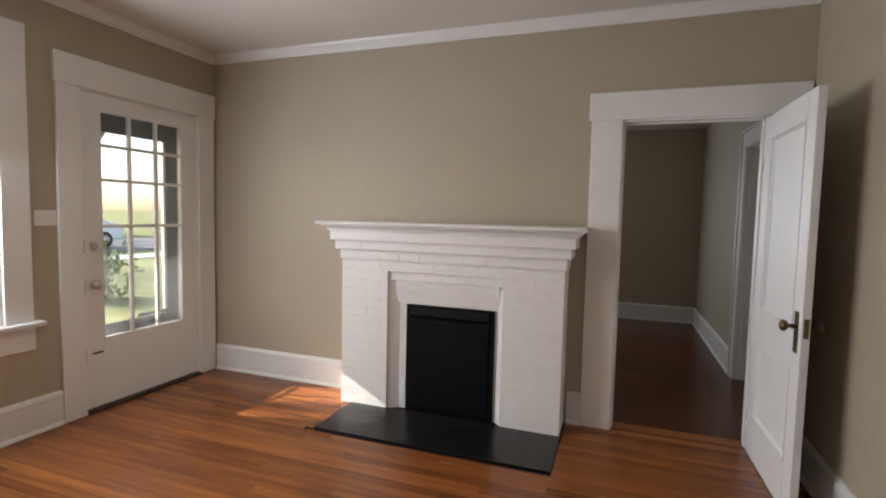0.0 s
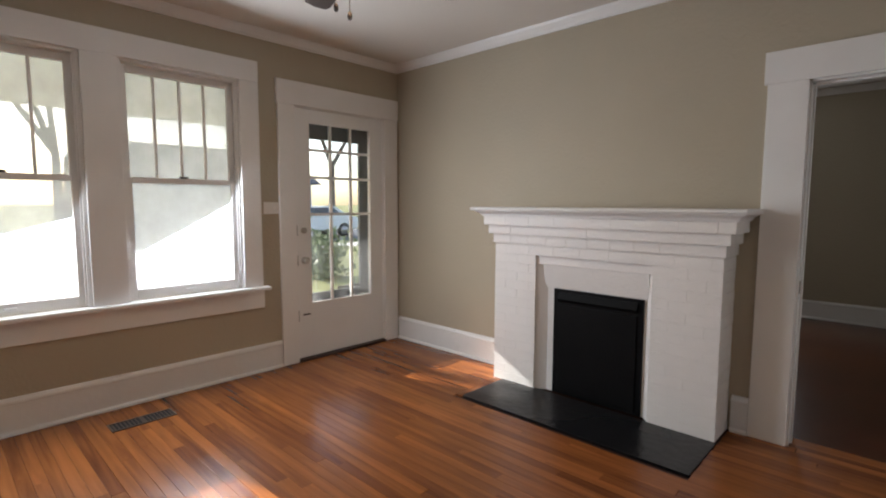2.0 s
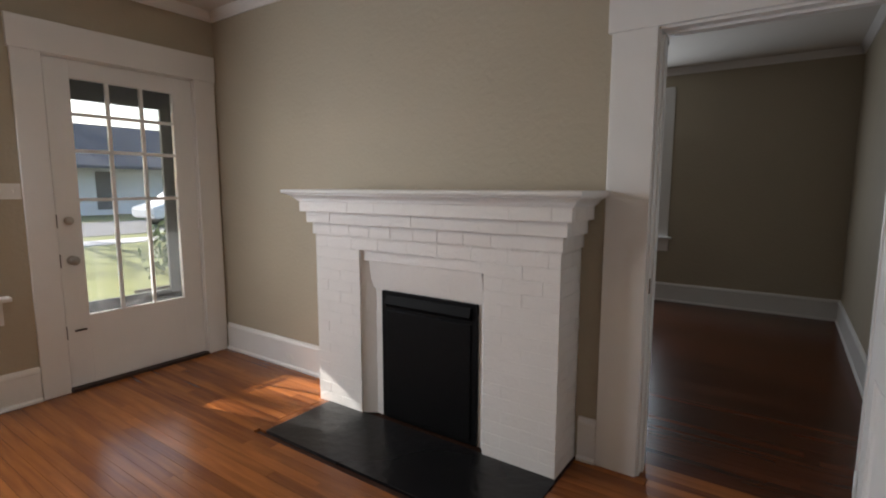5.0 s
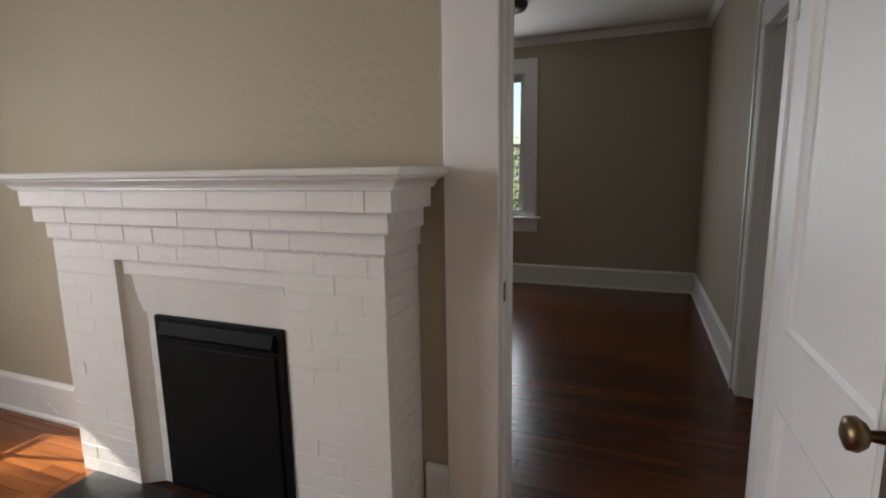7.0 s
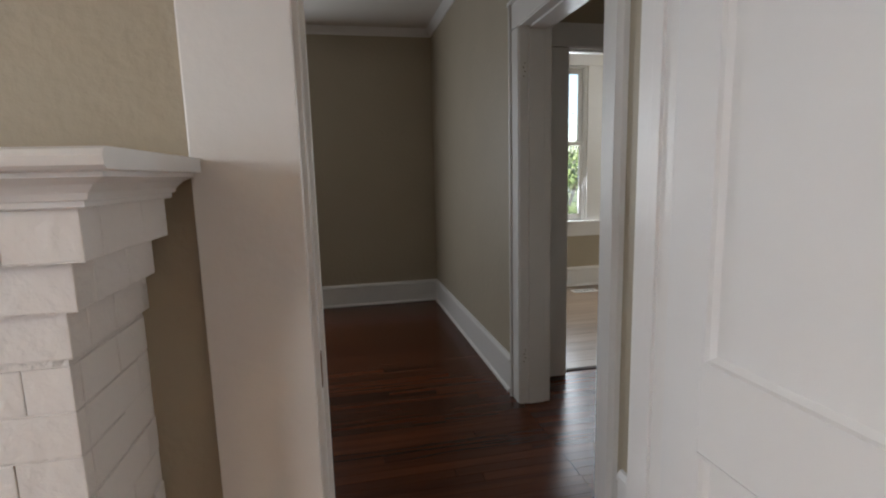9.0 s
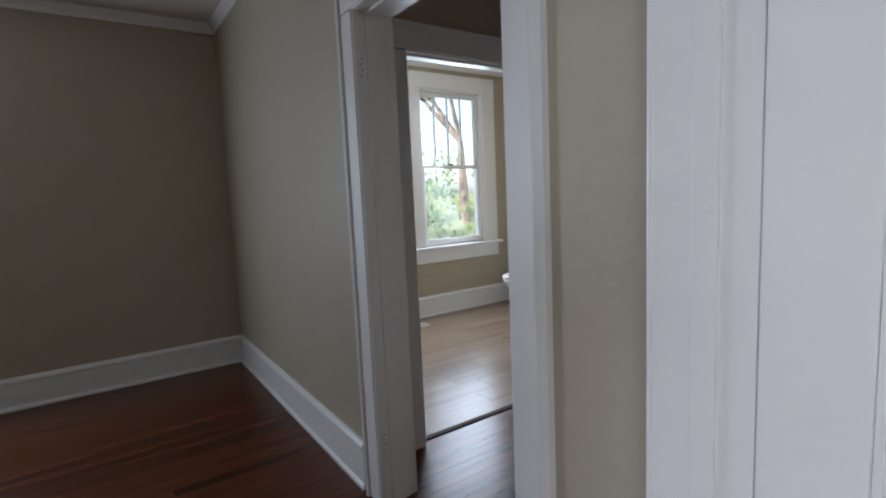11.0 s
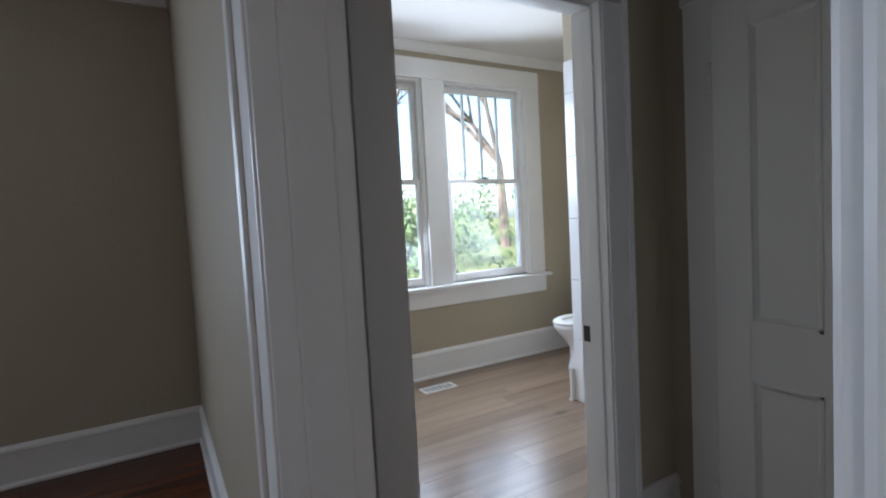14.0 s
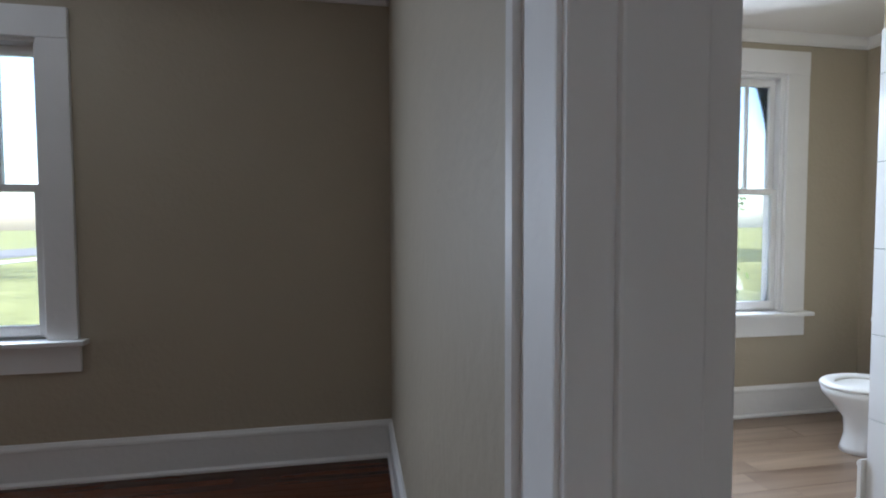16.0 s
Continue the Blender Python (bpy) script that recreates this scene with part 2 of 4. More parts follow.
def prism(bm, pts, axis, a, b):
    """A closed outline (two coordinates) pushed along an axis from a to b."""
    def at(p, w):
        return {"x": (w, p[0], p[1]), "y": (p[0], w, p[1]), "z": (p[0], p[1], w)}[axis]
    lo = [bm.verts.new(at(p, a)) for p in pts]
    hi = [bm.verts.new(at(p, b)) for p in pts]
    n = len(pts)
    bm.faces.new(lo[::-1])
    bm.faces.new(hi)
    for i in range(n):
        bm.faces.new((lo[i], lo[(i + 1) % n], hi[(i + 1) % n], hi[i]))
    bmesh.ops.recalc_face_normals(bm, faces=bm.faces)
    return bm


def turned(bm, profile, centre, axis="z", n=24, squash=(1, 1)):
    """A lathe: (radius, height) pairs round an axis."""
    cx, cy, cz = centre
    rings = []
    for r, h in profile:
        ring = []
        for k in range(n):
            a = 2 * math.pi * k / n
            u, v = r * math.cos(a) * squash[0], r * math.sin(a) * squash[1]
            p = {"z": (u, v, h), "x": (h, u, v), "y": (u, h, v)}[axis]
            ring.append(bm.verts.new((cx + p[0], cy + p[1], cz + p[2])))
        rings.append(ring)
    for a, b in zip(rings, rings[1:]):
        for k in range(n):
            bm.faces.new((a[k], a[(k + 1) % n], b[(k + 1) % n], b[k]))
    bm.faces.new(rings[0][::-1])
    bm.faces.new(rings[-1])
    bmesh.ops.recalc_face_normals(bm, faces=bm.faces)
    for f in bm.faces:
        f.smooth = True
    return bm


def mesh_of(name, bm, material):
    me = bpy.data.meshes.new(name)
    bm.to_mesh(me)
    bm.free()
    me.materials.append(material)
    return me


def part(name, bm, material, parent=None, label="", kind=""):
    ob = new(name, mesh_of(name, bm, material))
    if parent:
        ob.parent = parent
    if label or kind:
        tagged(ob, label=label, kind=kind)
    return ob


def thing(name, label, category, group="", kind="", at=(0, 0, 0), turn=0):
    ob = new(name)
    ob.matrix_world = pose(*at, 0, 0, turn)
    return tagged(ob, label, category, group, kind)


def slab(name, material, label, category, *boxes, bevel=0.0):
    bm = bmesh.new()
    for b in boxes:
        box(bm, *b, bevel=bevel)
    return tagged(part(name, bm, material), label, category, kind="structure")


# ---- plan ----
H = 2.72          # ceilings
XR = 4.37         # the long wall's face towards the two rooms
XH = 4.52         # its face towards the hall and bathroom
Y2 = 4.05         # outer wall at the back
YB = 4.19         # the same wall in the bathroom
SOUTH = -5.0
DW = (3.352, 4.15, 2.03)          # doorway between the two rooms
OP = (0.69, 1.54, 2.05)            # opening into the hall
BD = (4.785, 5.585, 2.03)          # bathroom doorway
FD = (-1.14, -0.19, 2.175)         # front door
W1 = [(-2.40, -1.60), (-3.40, -2.60)]
WZ1 = (0.70, 2.31)
W2 = (1.70, 2.56)
WB = [(6.33, 7.18), (5.28, 6.13)]
WZ2 = (0.775, 2.36)
WZB = (0.752, 2.44)

slab("floor", SUBFLOOR, "dark underlay beneath the wooden floor boards", "floor", (-0.16, XH, SOUTH, Y2 + 0.15, -0.06, -0.012), (XH, 8.0, 0.1, 1.93, -0.06, -0.012))
slab("bathroom_floor", SUBFLOOR, "underlay beneath the oak vinyl planks", "floor", (XH, 8.0, 1.93, YB + 0.15, -0.06, -0.012))
slab("ceiling", CEIL, "flat off-white painted ceiling over all rooms", "ceiling", (-0.16, 8.0, SOUTH - 0.15, YB + 0.15, H, H + 0.12))

# outer wall with the front door and the pair of windows
slab("wall_west", WALL, "beige painted wall with front door and paired windows", "wall",
     (-0.16, 0, SOUTH, W1[1][0], 0, H), (-0.16, 0, W1[1][1], W1[0][0], 0, H), (-0.16, 0, W1[0][1], FD[0], 0, H), (-0.16, 0, FD[1], Y2 + 0.15, 0, H),
     (-0.16, 0, W1[1][0], W1[1][1], 0, WZ1[0]), (-0.16, 0, W1[1][0], W1[1][1], WZ1[1], H),
     (-0.16, 0, W1[0][0], W1[0][1], 0, WZ1[0]), (-0.16, 0, W1[0][0], W1[0][1], WZ1[1], H), (-0.16, 0, FD[0], FD[1], FD[2], H))
slab("wall_chimney", WALL, "beige painted wall behind the brick fireplace", "wall",
     (0, DW[0], 0, 0.14, 0, H), (DW[1], XR, 0, 0.14, 0, H), (DW[0], DW[1], 0, 0.14, DW[2], H))
slab("wall_long", TEXTURED, "beige textured plaster wall with hall opening", "wall",
     (XR, XH, SOUTH, OP[0], 0, H), (XR, XH, OP[1], Y2, 0, H), (XR, XH, OP[0], OP[1], OP[2], H))
slab("wall_south", WALL, "plain beige painted wall closing the front room", "wall", (-0.16, XH, SOUTH - 0.15, SOUTH, 0, H))
slab("wall_north", WALL, "beige painted outer wall with sash windows", "wall",
     (0, W2[0], Y2, Y2 + 0.15, 0, H), (W2[1], XH, Y2, YB + 0.15, 0, H),
     (W2[0], W2[1], Y2, Y2 + 0.15, 0, WZ2[0]), (W2[0], W2[1], Y2, Y2 + 0.15, WZ2[1], H))
slab("wall_bathroom_north", WALL, "beige painted bathroom wall with paired sash windows", "wall",
     (XH, WB[1][0], YB, YB + 0.15, 0, H), (WB[1][1], WB[0][0], YB, YB + 0.15, 0, H), (WB[0][1], 8.0, YB, YB + 0.15, 0, H),
     *[(a, b, YB, YB + 0.15, 0, WZB[0]) for a, b in WB], *[(a, b, YB, YB + 0.15, WZB[1], H) for a, b in WB])
slab("wall_bathroom", WALL, "beige painted wall between hall and bathroom", "wall",
     (XH, BD[0], 1.87, 1.98, 0, H), (BD[1], 7.85, 1.87, 1.98, 0, H), (BD[0], BD[1], 1.87, 1.98, BD[2], H))
slab("wall_east", WALL, "plain beige painted bathroom wall", "wall", (7.85, 8.0, 1.98, YB, 0, H))
slab("wall_hall_end", WALL, "beige painted end wall of the small hall", "wall", (5.95, 6.1, 0.25, 1.87, 0, H))
slab("wall_hall_south", WALL, "beige painted side wall of the small hall", "wall", (XH, 6.1, 0.1, 0.25, 0, H))


# ---- trim ----
def baseboard(axis, plane, side, a, b, label="tall white painted baseboard with moulded cap", zb=0.0):
    """side: +1 or -1, the way into the room."""
    prof = [(0, 0.0), (0.030, 0.0), (0.030, 0.014), (0.018, 0.026), (0.018, 0.185), (0.024, 0.19), (0.022, 0.205), (0.010, 0.222), (0, 0.224)]
    pts = [(plane + side * u, v) for u, v in prof]
    return tagged(part("baseboard", prism(bmesh.new(), pts, axis, a, b), TRIM), label, "baseboard", kind="structure")


def crown(axis, plane, side, a, b):
    prof = [(0, H - 0.075), (0.012, H - 0.075), (0.016, H - 0.055), (0.042, H - 0.018), (0.048, H - 0.002), (0, H - 0.002)]
    pts = [(plane + side * u, v) for u, v in prof]
    return tagged(part("crown_trim", prism(bmesh.new(), pts, axis, a, b), TRIM), "white painted crown moulding under the ceiling", "moulding", kind="structure")


baseboard("y", 0.0, 1, SOUTH, -1.30)
baseboard("x", 0.0, -1, 0.03, 1.44)
baseboard("x", 0.0, -1, 3.06, 3.15)
baseboard("y", XR, -1, SOUTH, -0.03)
baseboard("x", SOUTH, 1, 0.03, XR)
baseboard("x", Y2, -1, 0.0, XR)
baseboard("y", XR, -1, 1.70, Y2 - 0.03)
baseboard("y", XR, -1, 0.14, 0.52)
baseboard("x", 0.14, 1, 0.0, 3.18)
baseboard("y", 0.0, 1, 0.17, Y2 - 0.03)
baseboard("x", YB, -1, XH, 7.85)
baseboard("y", XH, 1, 1.98, YB - 0.03)
baseboard("x", 1.87, -1, 5.72, 5.95)
for ax, pl, sd, a, b in (("y", 0, 1, SOUTH, 0), ("x", 0, -1, 0, XR), ("y", XR, -1, SOUTH, 0), ("x", SOUTH, 1, 0, XR),
                         ("x", 0.14, 1, 0, XR), ("y", 0, 1, 0.14, Y2), ("x", Y2, -1, 0, XR), ("y", XR, -1, 0.14, Y2),
                         ("x", YB, -1, XH, 7.85), ("y", XH, 1, 1.98, YB), ("y", 7.85, -1, 1.98, YB), ("x", 1.98, 1, XH, 7.85)):
    crown(ax, pl, sd, a, b)


def boxed(name, parent, material, *b, bevel=0.004, label=""):
    return part(name, box(bmesh.new(), *b, bevel=bevel), material, parent, label)


# casing of the doorway between the rooms
c = thing("doorway_trim", "wide flat white painted doorway casing", "door casing", kind="structure")
boxed("side_casing", c, TRIM, 3.152, 3.345, -0.022, 0.0, 0, 2.04)
boxed("side_casing", c, TRIM, 4.178, 4.34, -0.022, 0.0, 0, 2.04)
boxed("head_casing", c, TRIM, 3.135, 4.355, -0.026, 0.0, 2.04, 2.215)
boxed("jamb", c, TRIM, DW[0] - 0.02, DW[0] + 0.003, -0.004, 0.144, 0, DW[2], bevel=0.002)
boxed("jamb", c, TRIM, DW[1] - 0.003, DW[1] + 0.02, -0.004, 0.144, 0, DW[2], bevel=0.002)
boxed("head_jamb", c, TRIM, DW[0], DW[1], -0.004, 0.144, DW[2] - 0.002, DW[2] + 0.02, bevel=0.002)
boxed("stop", c, TRIM, DW[0], DW[0] + 0.012, 0.045, 0.08, 0, DW[2] - 0.012, bevel=0.002)
boxed("stop", c, TRIM, DW[1] - 0.012, DW[1], 0.045, 0.08, 0, DW[2] - 0.012, bevel=0.002)
boxed("head_stop", c, TRIM, DW[0] + 0.012, DW[1] - 0.012, 0.045, 0.08, DW[2] - 0.014, DW[2] - 0.002, bevel=0.002)
boxed("side_casing", c, TRIM, 3.18, 3.345, 0.14, 0.16, 0, 2.04)
boxed("side_casing", c, TRIM, 4.157, 4.33, 0.14, 0.16, 0, 2.04)
boxed("head_casing", c, TRIM, 3.17, 4.34, 0.14, 0.164, 2.04, 2.2)
boxed("strike_plate", c, RUST, DW[0] + 0.001, DW[0] + 0.005, 0.008, 0.034, 0.88, 0.95, bevel=0, label="worn brass strike plate")

# casing of the hall opening: stepped boards with a back band
c = thing("hall_opening_trim", "stepped white painted casing round the hall opening", "door casing", kind="structure")
for a, b, s in ((OP[1], OP[1] + 0.115, 1), (OP[0] - 0.115, OP[0], -1)):
    boxed("side_casing", c, TRIM, XR - 0.02, XR, a + 0.006, b - 0.006, 0, OP[2])
    e = b if s > 0 else a
    prof = [(XR, e - 0.012), (XR - 0.030, e - 0.012), (XR - 0.034, e), (XR - 0.020, e + s * 0.022), (XR, e + s * 0.024)]
    if s < 0:
        prof = [(XR, e + 0.012), (XR - 0.030, e + 0.012), (XR - 0.034, e), (XR - 0.020, e - 0.022), (XR, e - 0.024)]
    part("back_band", prism(bmesh.new(), prof, "z", 0, OP[2] + 0.13), TRIM, c)
    j = OP[1] if s > 0 else OP[0]
    boxed("jamb", c, TRIM, XR - 0.014, XH + 0.014, min(j - s * 0.003, j + s * 0.018), max(j - s * 0.003, j + s * 0.018), 0, OP[2], bevel=0.003)
    boxed("stop", c, TRIM, XR + 0.035, XR + 0.125, min(j, j - s * 0.012), max(j, j - s * 0.012), 0, OP[2] - 0.012, bevel=0.004)
    boxed("hall_casing", c, TRIM, XH, XH + 0.02, a + 0.006, b - 0.006, 0, OP[2])
boxed("head_jamb", c, TRIM, XR - 0.014, XH + 0.014, OP[0], OP[1], OP[2] - 0.002, OP[2] + 0.018, bevel=0.003)
boxed("head_stop", c, TRIM, XR + 0.035, XR + 0.125, OP[0] + 0.012, OP[1] - 0.012, OP[2] - 0.014, OP[2] - 0.002, bevel=0.004)
boxed("head_casing", c, TRIM, XR - 0.02, XR, OP[0] - 0.103, OP[1] + 0.103, OP[2] + 0.006, OP[2] + 0.13)
part("head_band", prism(bmesh.new(), [(XR, OP[2] + 0.13), (XR - 0.034, OP[2] + 0.13), (XR - 0.03, OP[2] + 0.152), (XR, OP[2] + 0.155)], "y", OP[0] - 0.14, OP[1] + 0.14), TRIM, c)
boxed("hall_head_casing", c, TRIM, XH, XH + 0.02, OP[0] - 0.103, OP[1] + 0.103, OP[2] + 0.006, OP[2] + 0.13)
for z in (1.80, 0.25):
    for k in range(4):
        boxed("screw_hole", c, RUST, XR + 0.006 + 0.008 * (k % 2), XR + 0.011 + 0.008 * (k % 2), OP[1] - 0.0045, OP[1] - 0.002, z + 0.022 * k, z + 0.022 * k + 0.006, bevel=0)

# bathroom doorway
c = thing("bathroom_doorway_trim", "white painted bathroom door frame without a door", "door casing", kind="structure")
boxed("side_casing", c, TRIM, 4.66, BD[0] - 0.006, 1.85, 1.87, 0, BD[2])
boxed("side_casing", c, TRIM, BD[1] + 0.006, BD[1] + 0.115, 1.85, 1.87, 0, BD[2])
part("back_band", prism(bmesh.new(), [(BD[1] + 0.103, 1.87), (BD[1] + 0.103, 1.842), (BD[1] + 0.118, 1.836), (BD[1] + 0.13, 1.85), (BD[1] + 0.135, 1.87)], "z", 0, BD[2] + 0.13), TRIM, c)
boxed("head_casing", c, TRIM, 4.65, BD[1] + 0.13, 1.848, 1.87, BD[2] + 0.006, BD[2] + 0.14)
for x, s in ((BD[0], -1), (BD[1], 1)):
    boxed("jamb", c, TRIM, min(x - s * 0.003, x + s * 0.018), max(x - s * 0.003, x + s * 0.018), 1.856, 1.994, 0, BD[2], bevel=0.003)
    boxed("stop", c, TRIM, min(x, x - s * 0.012), max(x, x - s * 0.012), 1.89, 1.945, 0, BD[2] - 0.012, bevel=0.003)
    boxed("bathroom_casing", c, TRIM, min(x + s * 0.006, x + s * 0.115), max(x + s * 0.006, x + s * 0.115), 1.98, 2.0, 0, BD[2])
boxed("head_jamb", c, TRIM, BD[0], BD[1], 1.856, 1.994, BD[2] - 0.002, BD[2] + 0.018, bevel=0.003)
boxed("head_stop", c, TRIM, BD[0] + 0.012, BD[1] - 0.012, 1.89, 1.945, BD[2] - 0.014, BD[2] - 0.002, bevel=0.003)
boxed("strike_plate", c, DARKMETAL, BD[1] - 0.0055, BD[1] - 0.001, 1.952, 1.982, 0.81, 0.87, bevel=0, label="dark metal strike plate")
slab("threshold", SUBFLOOR, "thin dark strip between pine and vinyl floors", "threshold", (BD[0], BD[1], 1.90, 1.935, -0.01, 0.006))


# ---- windows ----
def sash_window(name, label, w, z0, z1, panes_top, panes_low, matrix, left_case, right_case, stool=(0, 0)):
    """Built in its own axes: x along the wall from 0 to w, y out of the room, z up; the wall's face at y = 0, its thickness 0.16."""
    root = thing(name, label, "window", kind="structure")
    p = lambda n, b, m=TRIM, bv=0.003, l="": boxed(n, root, m, *b, bevel=bv, label=l)
    h = z1 - z0
    zm = z0 + h * 0.512
    p("jamb", (-0.001, 0.022, 0.002, 0.158, z0, z1))
    p("jamb", (w - 0.022, w + 0.001, 0.002, 0.158, z0, z1))
    p("head_jamb", (0.022, w - 0.022, 0.002, 0.158, z1 - 0.022, z1 + 0.001))
    p("outer_sill", (0.022, w - 0.022, 0.07, 0.2, z0 - 0.005, z0 + 0.02))
    for x in (0.022, w - 0.034):
        p("parting_stop", (x, x + 0.012, 0.012, 0.028, z0 + 0.02, z1 - 0.022), bv=0.002)
    def sash(n, y, za, zb, lo, hi, bars, gm):
        s = part(n, box(bmesh.new(), 0.024, 0.066, y, y + 0.035, za, zb, bevel=0.003), TRIM, root)
        part("stile", box(bmesh.new(), w - 0.066, w - 0.024, y, y + 0.035, za, zb, bevel=0.003), TRIM, s)
        part("bottom_rail", box(bmesh.new(), 0.066, w - 0.066, y, y + 0.035, za, za + lo, bevel=0.003), TRIM, s)
        part("top_rail", box(bmesh.new(), 0.066, w - 0.066, y, y + 0.035, zb - hi, zb, bevel=0.003), TRIM, s)
        xs = [0.066 + (w - 0.132) * k / (bars + 1) for k in range(bars + 2)]
        for x in xs[1:-1]:
            part("muntin", box(bmesh.new(), x - 0.008, x + 0.008, y + 0.004, y + 0.031, za + lo, zb - hi), TRIM, s)
        for a, b in zip(xs, xs[1:]):
            g = part("pane", box(bmesh.new(), a, b, y + 0.016, y + 0.019, za + lo, zb - hi), gm, s)
            g.visible_shadow = gm is FOG
    sash("upper_sash", 0.07, zm - 0.02, z1 - 0.024, 0.04, 0.05, 3, panes_top)
    sash("lower_sash", 0.032, z0 + 0.022, zm + 0.018, 0.055, 0.036, 0, panes_low)
    p("sash_lock", (w / 2 - 0.03, w / 2 + 0.03, 0.036, 0.06, zm + 0.018, zm + 0.034), DARKMETAL, 0.004, "dark metal sash lock")
    p("sash_lift", (w / 2 - 0.03, w / 2 + 0.03, 0.018, 0.032, z0 + 0.04, z0 + 0.052), TRIM)
    for side, wd in (("l", left_case), ("r", right_case)):
        if wd:
            b = (-wd, 0.006, -0.022, 0, z0 + 0.004, z1 - 0.004) if side == "l" else (w - 0.006, w + wd, -0.022, 0, z0 + 0.004, z1 - 0.004)
            p("side_casing", b, bv=0.004)
    if stool:
        a, b = stool
        p("head_casing", (a, b, -0.025, 0, z1 - 0.004, z1 + 0.155), bv=0.004)
        p("window_stool", (a - 0.045, b + 0.045, -0.07, 0.03, z0 - 0.024, z0 + 0.004), bv=0.007)
        p("apron", (a - 0.008, b + 0.008, -0.02, 0, z0 - 0.17, z0 - 0.024), bv=0.004)
    root.matrix_world = matrix
    return root


sash_window("window_1", "double-hung white window with fogged panes", 0.80, *WZ1, FOG_SOFT, FOG, pose(0, W1[0][0], 0, 0, 0, 90), 0.2, 0.145, (-1.145, 0.945))
sash_window("window_2", "double-hung white window with lightly fogged panes", 0.80, *WZ1, FOG_LIGHT, FOG_LIGHT, pose(0, W1[1][0], 0, 0, 0, 90), 0.145, 0, None)
sash_window("window_3", "white double-hung window in the dark back room", W2[1] - W2[0], *WZ2, GLASS, GLASS, pose(W2[0], Y2, 0), 0.145, 0.145, (-0.145, W2[1] - W2[0] + 0.145))
sash_window("window_4", "white double-hung bathroom window over a tall apron", 0.85, *WZB, GLASS, GLASS, pose(WB[0][0], YB, 0), 0.20, 0.17, (-1.22, 1.02))
sash_window("window_5", "white double-hung window paired beside another", 0.85, *WZB, GLASS, GLASS, pose(WB[1][0], YB, 0), 0.17, 0, None)

# ---- front door ----
d = thing("door_1", "white front door with twelve-pane glass, closed", "door", kind="structure")
gy, gz = (-0.995, -0.345), (0.50, 2.055)
dx0, dx1 = -0.045, -0.004
boxed("lock_stile", d, DOORPAINT, dx0, dx1, FD[0] + 0.006, gy[0], 0.025, FD[2] - 0.006)
boxed("hinge_stile", d, DOORPAINT, dx0, dx1, gy[1], FD[1] - 0.006, 0.025, FD[2] - 0.006)
boxed("bottom_rail", d, DOORPAINT, dx0, dx1 - 0.0005, gy[0], gy[1], 0.025, gz[0], bevel=0)
boxed("top_rail", d, DOORPAINT, dx0, dx1 - 0.0005, gy[0], gy[1], gz[1], FD[2] - 0.006, bevel=0)
rows = [gz[0], 1.275, 1.595, 1.83, gz[1]]
cols = [gy[0] + (gy[1] - gy[0]) * k / 3 for k in range(4)]
for z in rows[1:-1]:
    boxed("muntin", d, DOORPAINT, dx0 + 0.006, dx1 - 0.004, gy[0], gy[1], z - 0.011, z + 0.011, bevel=0.003)
for y in cols[1:-1]:
    boxed("muntin", d, DOORPAINT, dx0 + 0.008, dx1 - 0.006, y - 0.011, y + 0.011, gz[0], gz[1], bevel=0.003)
for a, b in zip(cols, cols[1:]):
    for lo, hi in zip(rows, rows[1:]):
        boxed("pane", d, GLASS, dx0 + 0.018, dx0 + 0.021, a, b, lo, hi, bevel=0).visible_shadow = False
for nm, z, r in (("deadbolt", 1.14, 0.027), ("door_knob", 0.88, 0.03)):
    prof = [(r, 0), (r, 0.006), (r * 0.5, 0.012), (r * 0.45, 0.03), (r * 0.9, 0.036), (r, 0.05), (r * 0.7, 0.062), (0.004, 0.065)] if nm == "door_knob" else [(r, 0), (r, 0.012), (r * 0.8, 0.018), (0.004, 0.02)]
    part(nm, turned(bmesh.new(), prof, (dx1, -1.068, z), "x"), NICKEL, d, "satin nickel hardware")
boxed("chain_slide", d, DARKMETAL, dx1, dx1 + 0.012, -1.09, -1.02, 0.40, 0.412, bevel=0.003, label="small dark metal bolt")
for z in (1.14, 0.88, 0.40):
    boxed("latch_plate", d, DARKMETAL, -0.006, 0.002, FD[0] - 0.012, FD[0] + 0.010, z - 0.045, z + 0.045, bevel=0.002)
for z in (1.92, 1.06, 0.22):
    boxed("hinge", d, DOORPAINT, -0.006, 0.006, FD[1] - 0.012, FD[1] + 0.004, z - 0.045, z + 0.045, bevel=0.004)
c = thing("front_door_trim", "wide flat white casing round the front door", "door casing", kind="structure")
boxed("side_casing", c, TRIM, 0, 0.022, -1.295, FD[0] - 0.006, 0, FD[2] + 0.006)
boxed("side_casing", c, TRIM, 0, 0.022, FD[1] + 0.006, -0.02, 0, FD[2] + 0.006)
boxed("head_casing", c, TRIM, 0, 0.026, -1.305, -0.012, FD[2] + 0.006, 2.375)
boxed("jamb", c, TRIM, -0.158, 0.003, FD[0] - 0.018, FD[0] + 0.003, 0, FD[2], bevel=0.002)
boxed("jamb", c, TRIM, -0.158, 0.003, FD[1] - 0.003, FD[1] + 0.018, 0, FD[2], bevel=0.002)
boxed("head_jamb", c, TRIM, -0.158, 0.003, FD[0], FD[1], FD[2] - 0.003, FD[2] + 0.018, bevel=0.002)
slab("threshold", FANWOOD, "dark worn wooden front door threshold", "threshold", (-0.16, 0.035, FD[0], FD[1], -0.01, 0.02))
d = thing("storm_door", "grey framed storm door outside the front door", "door")
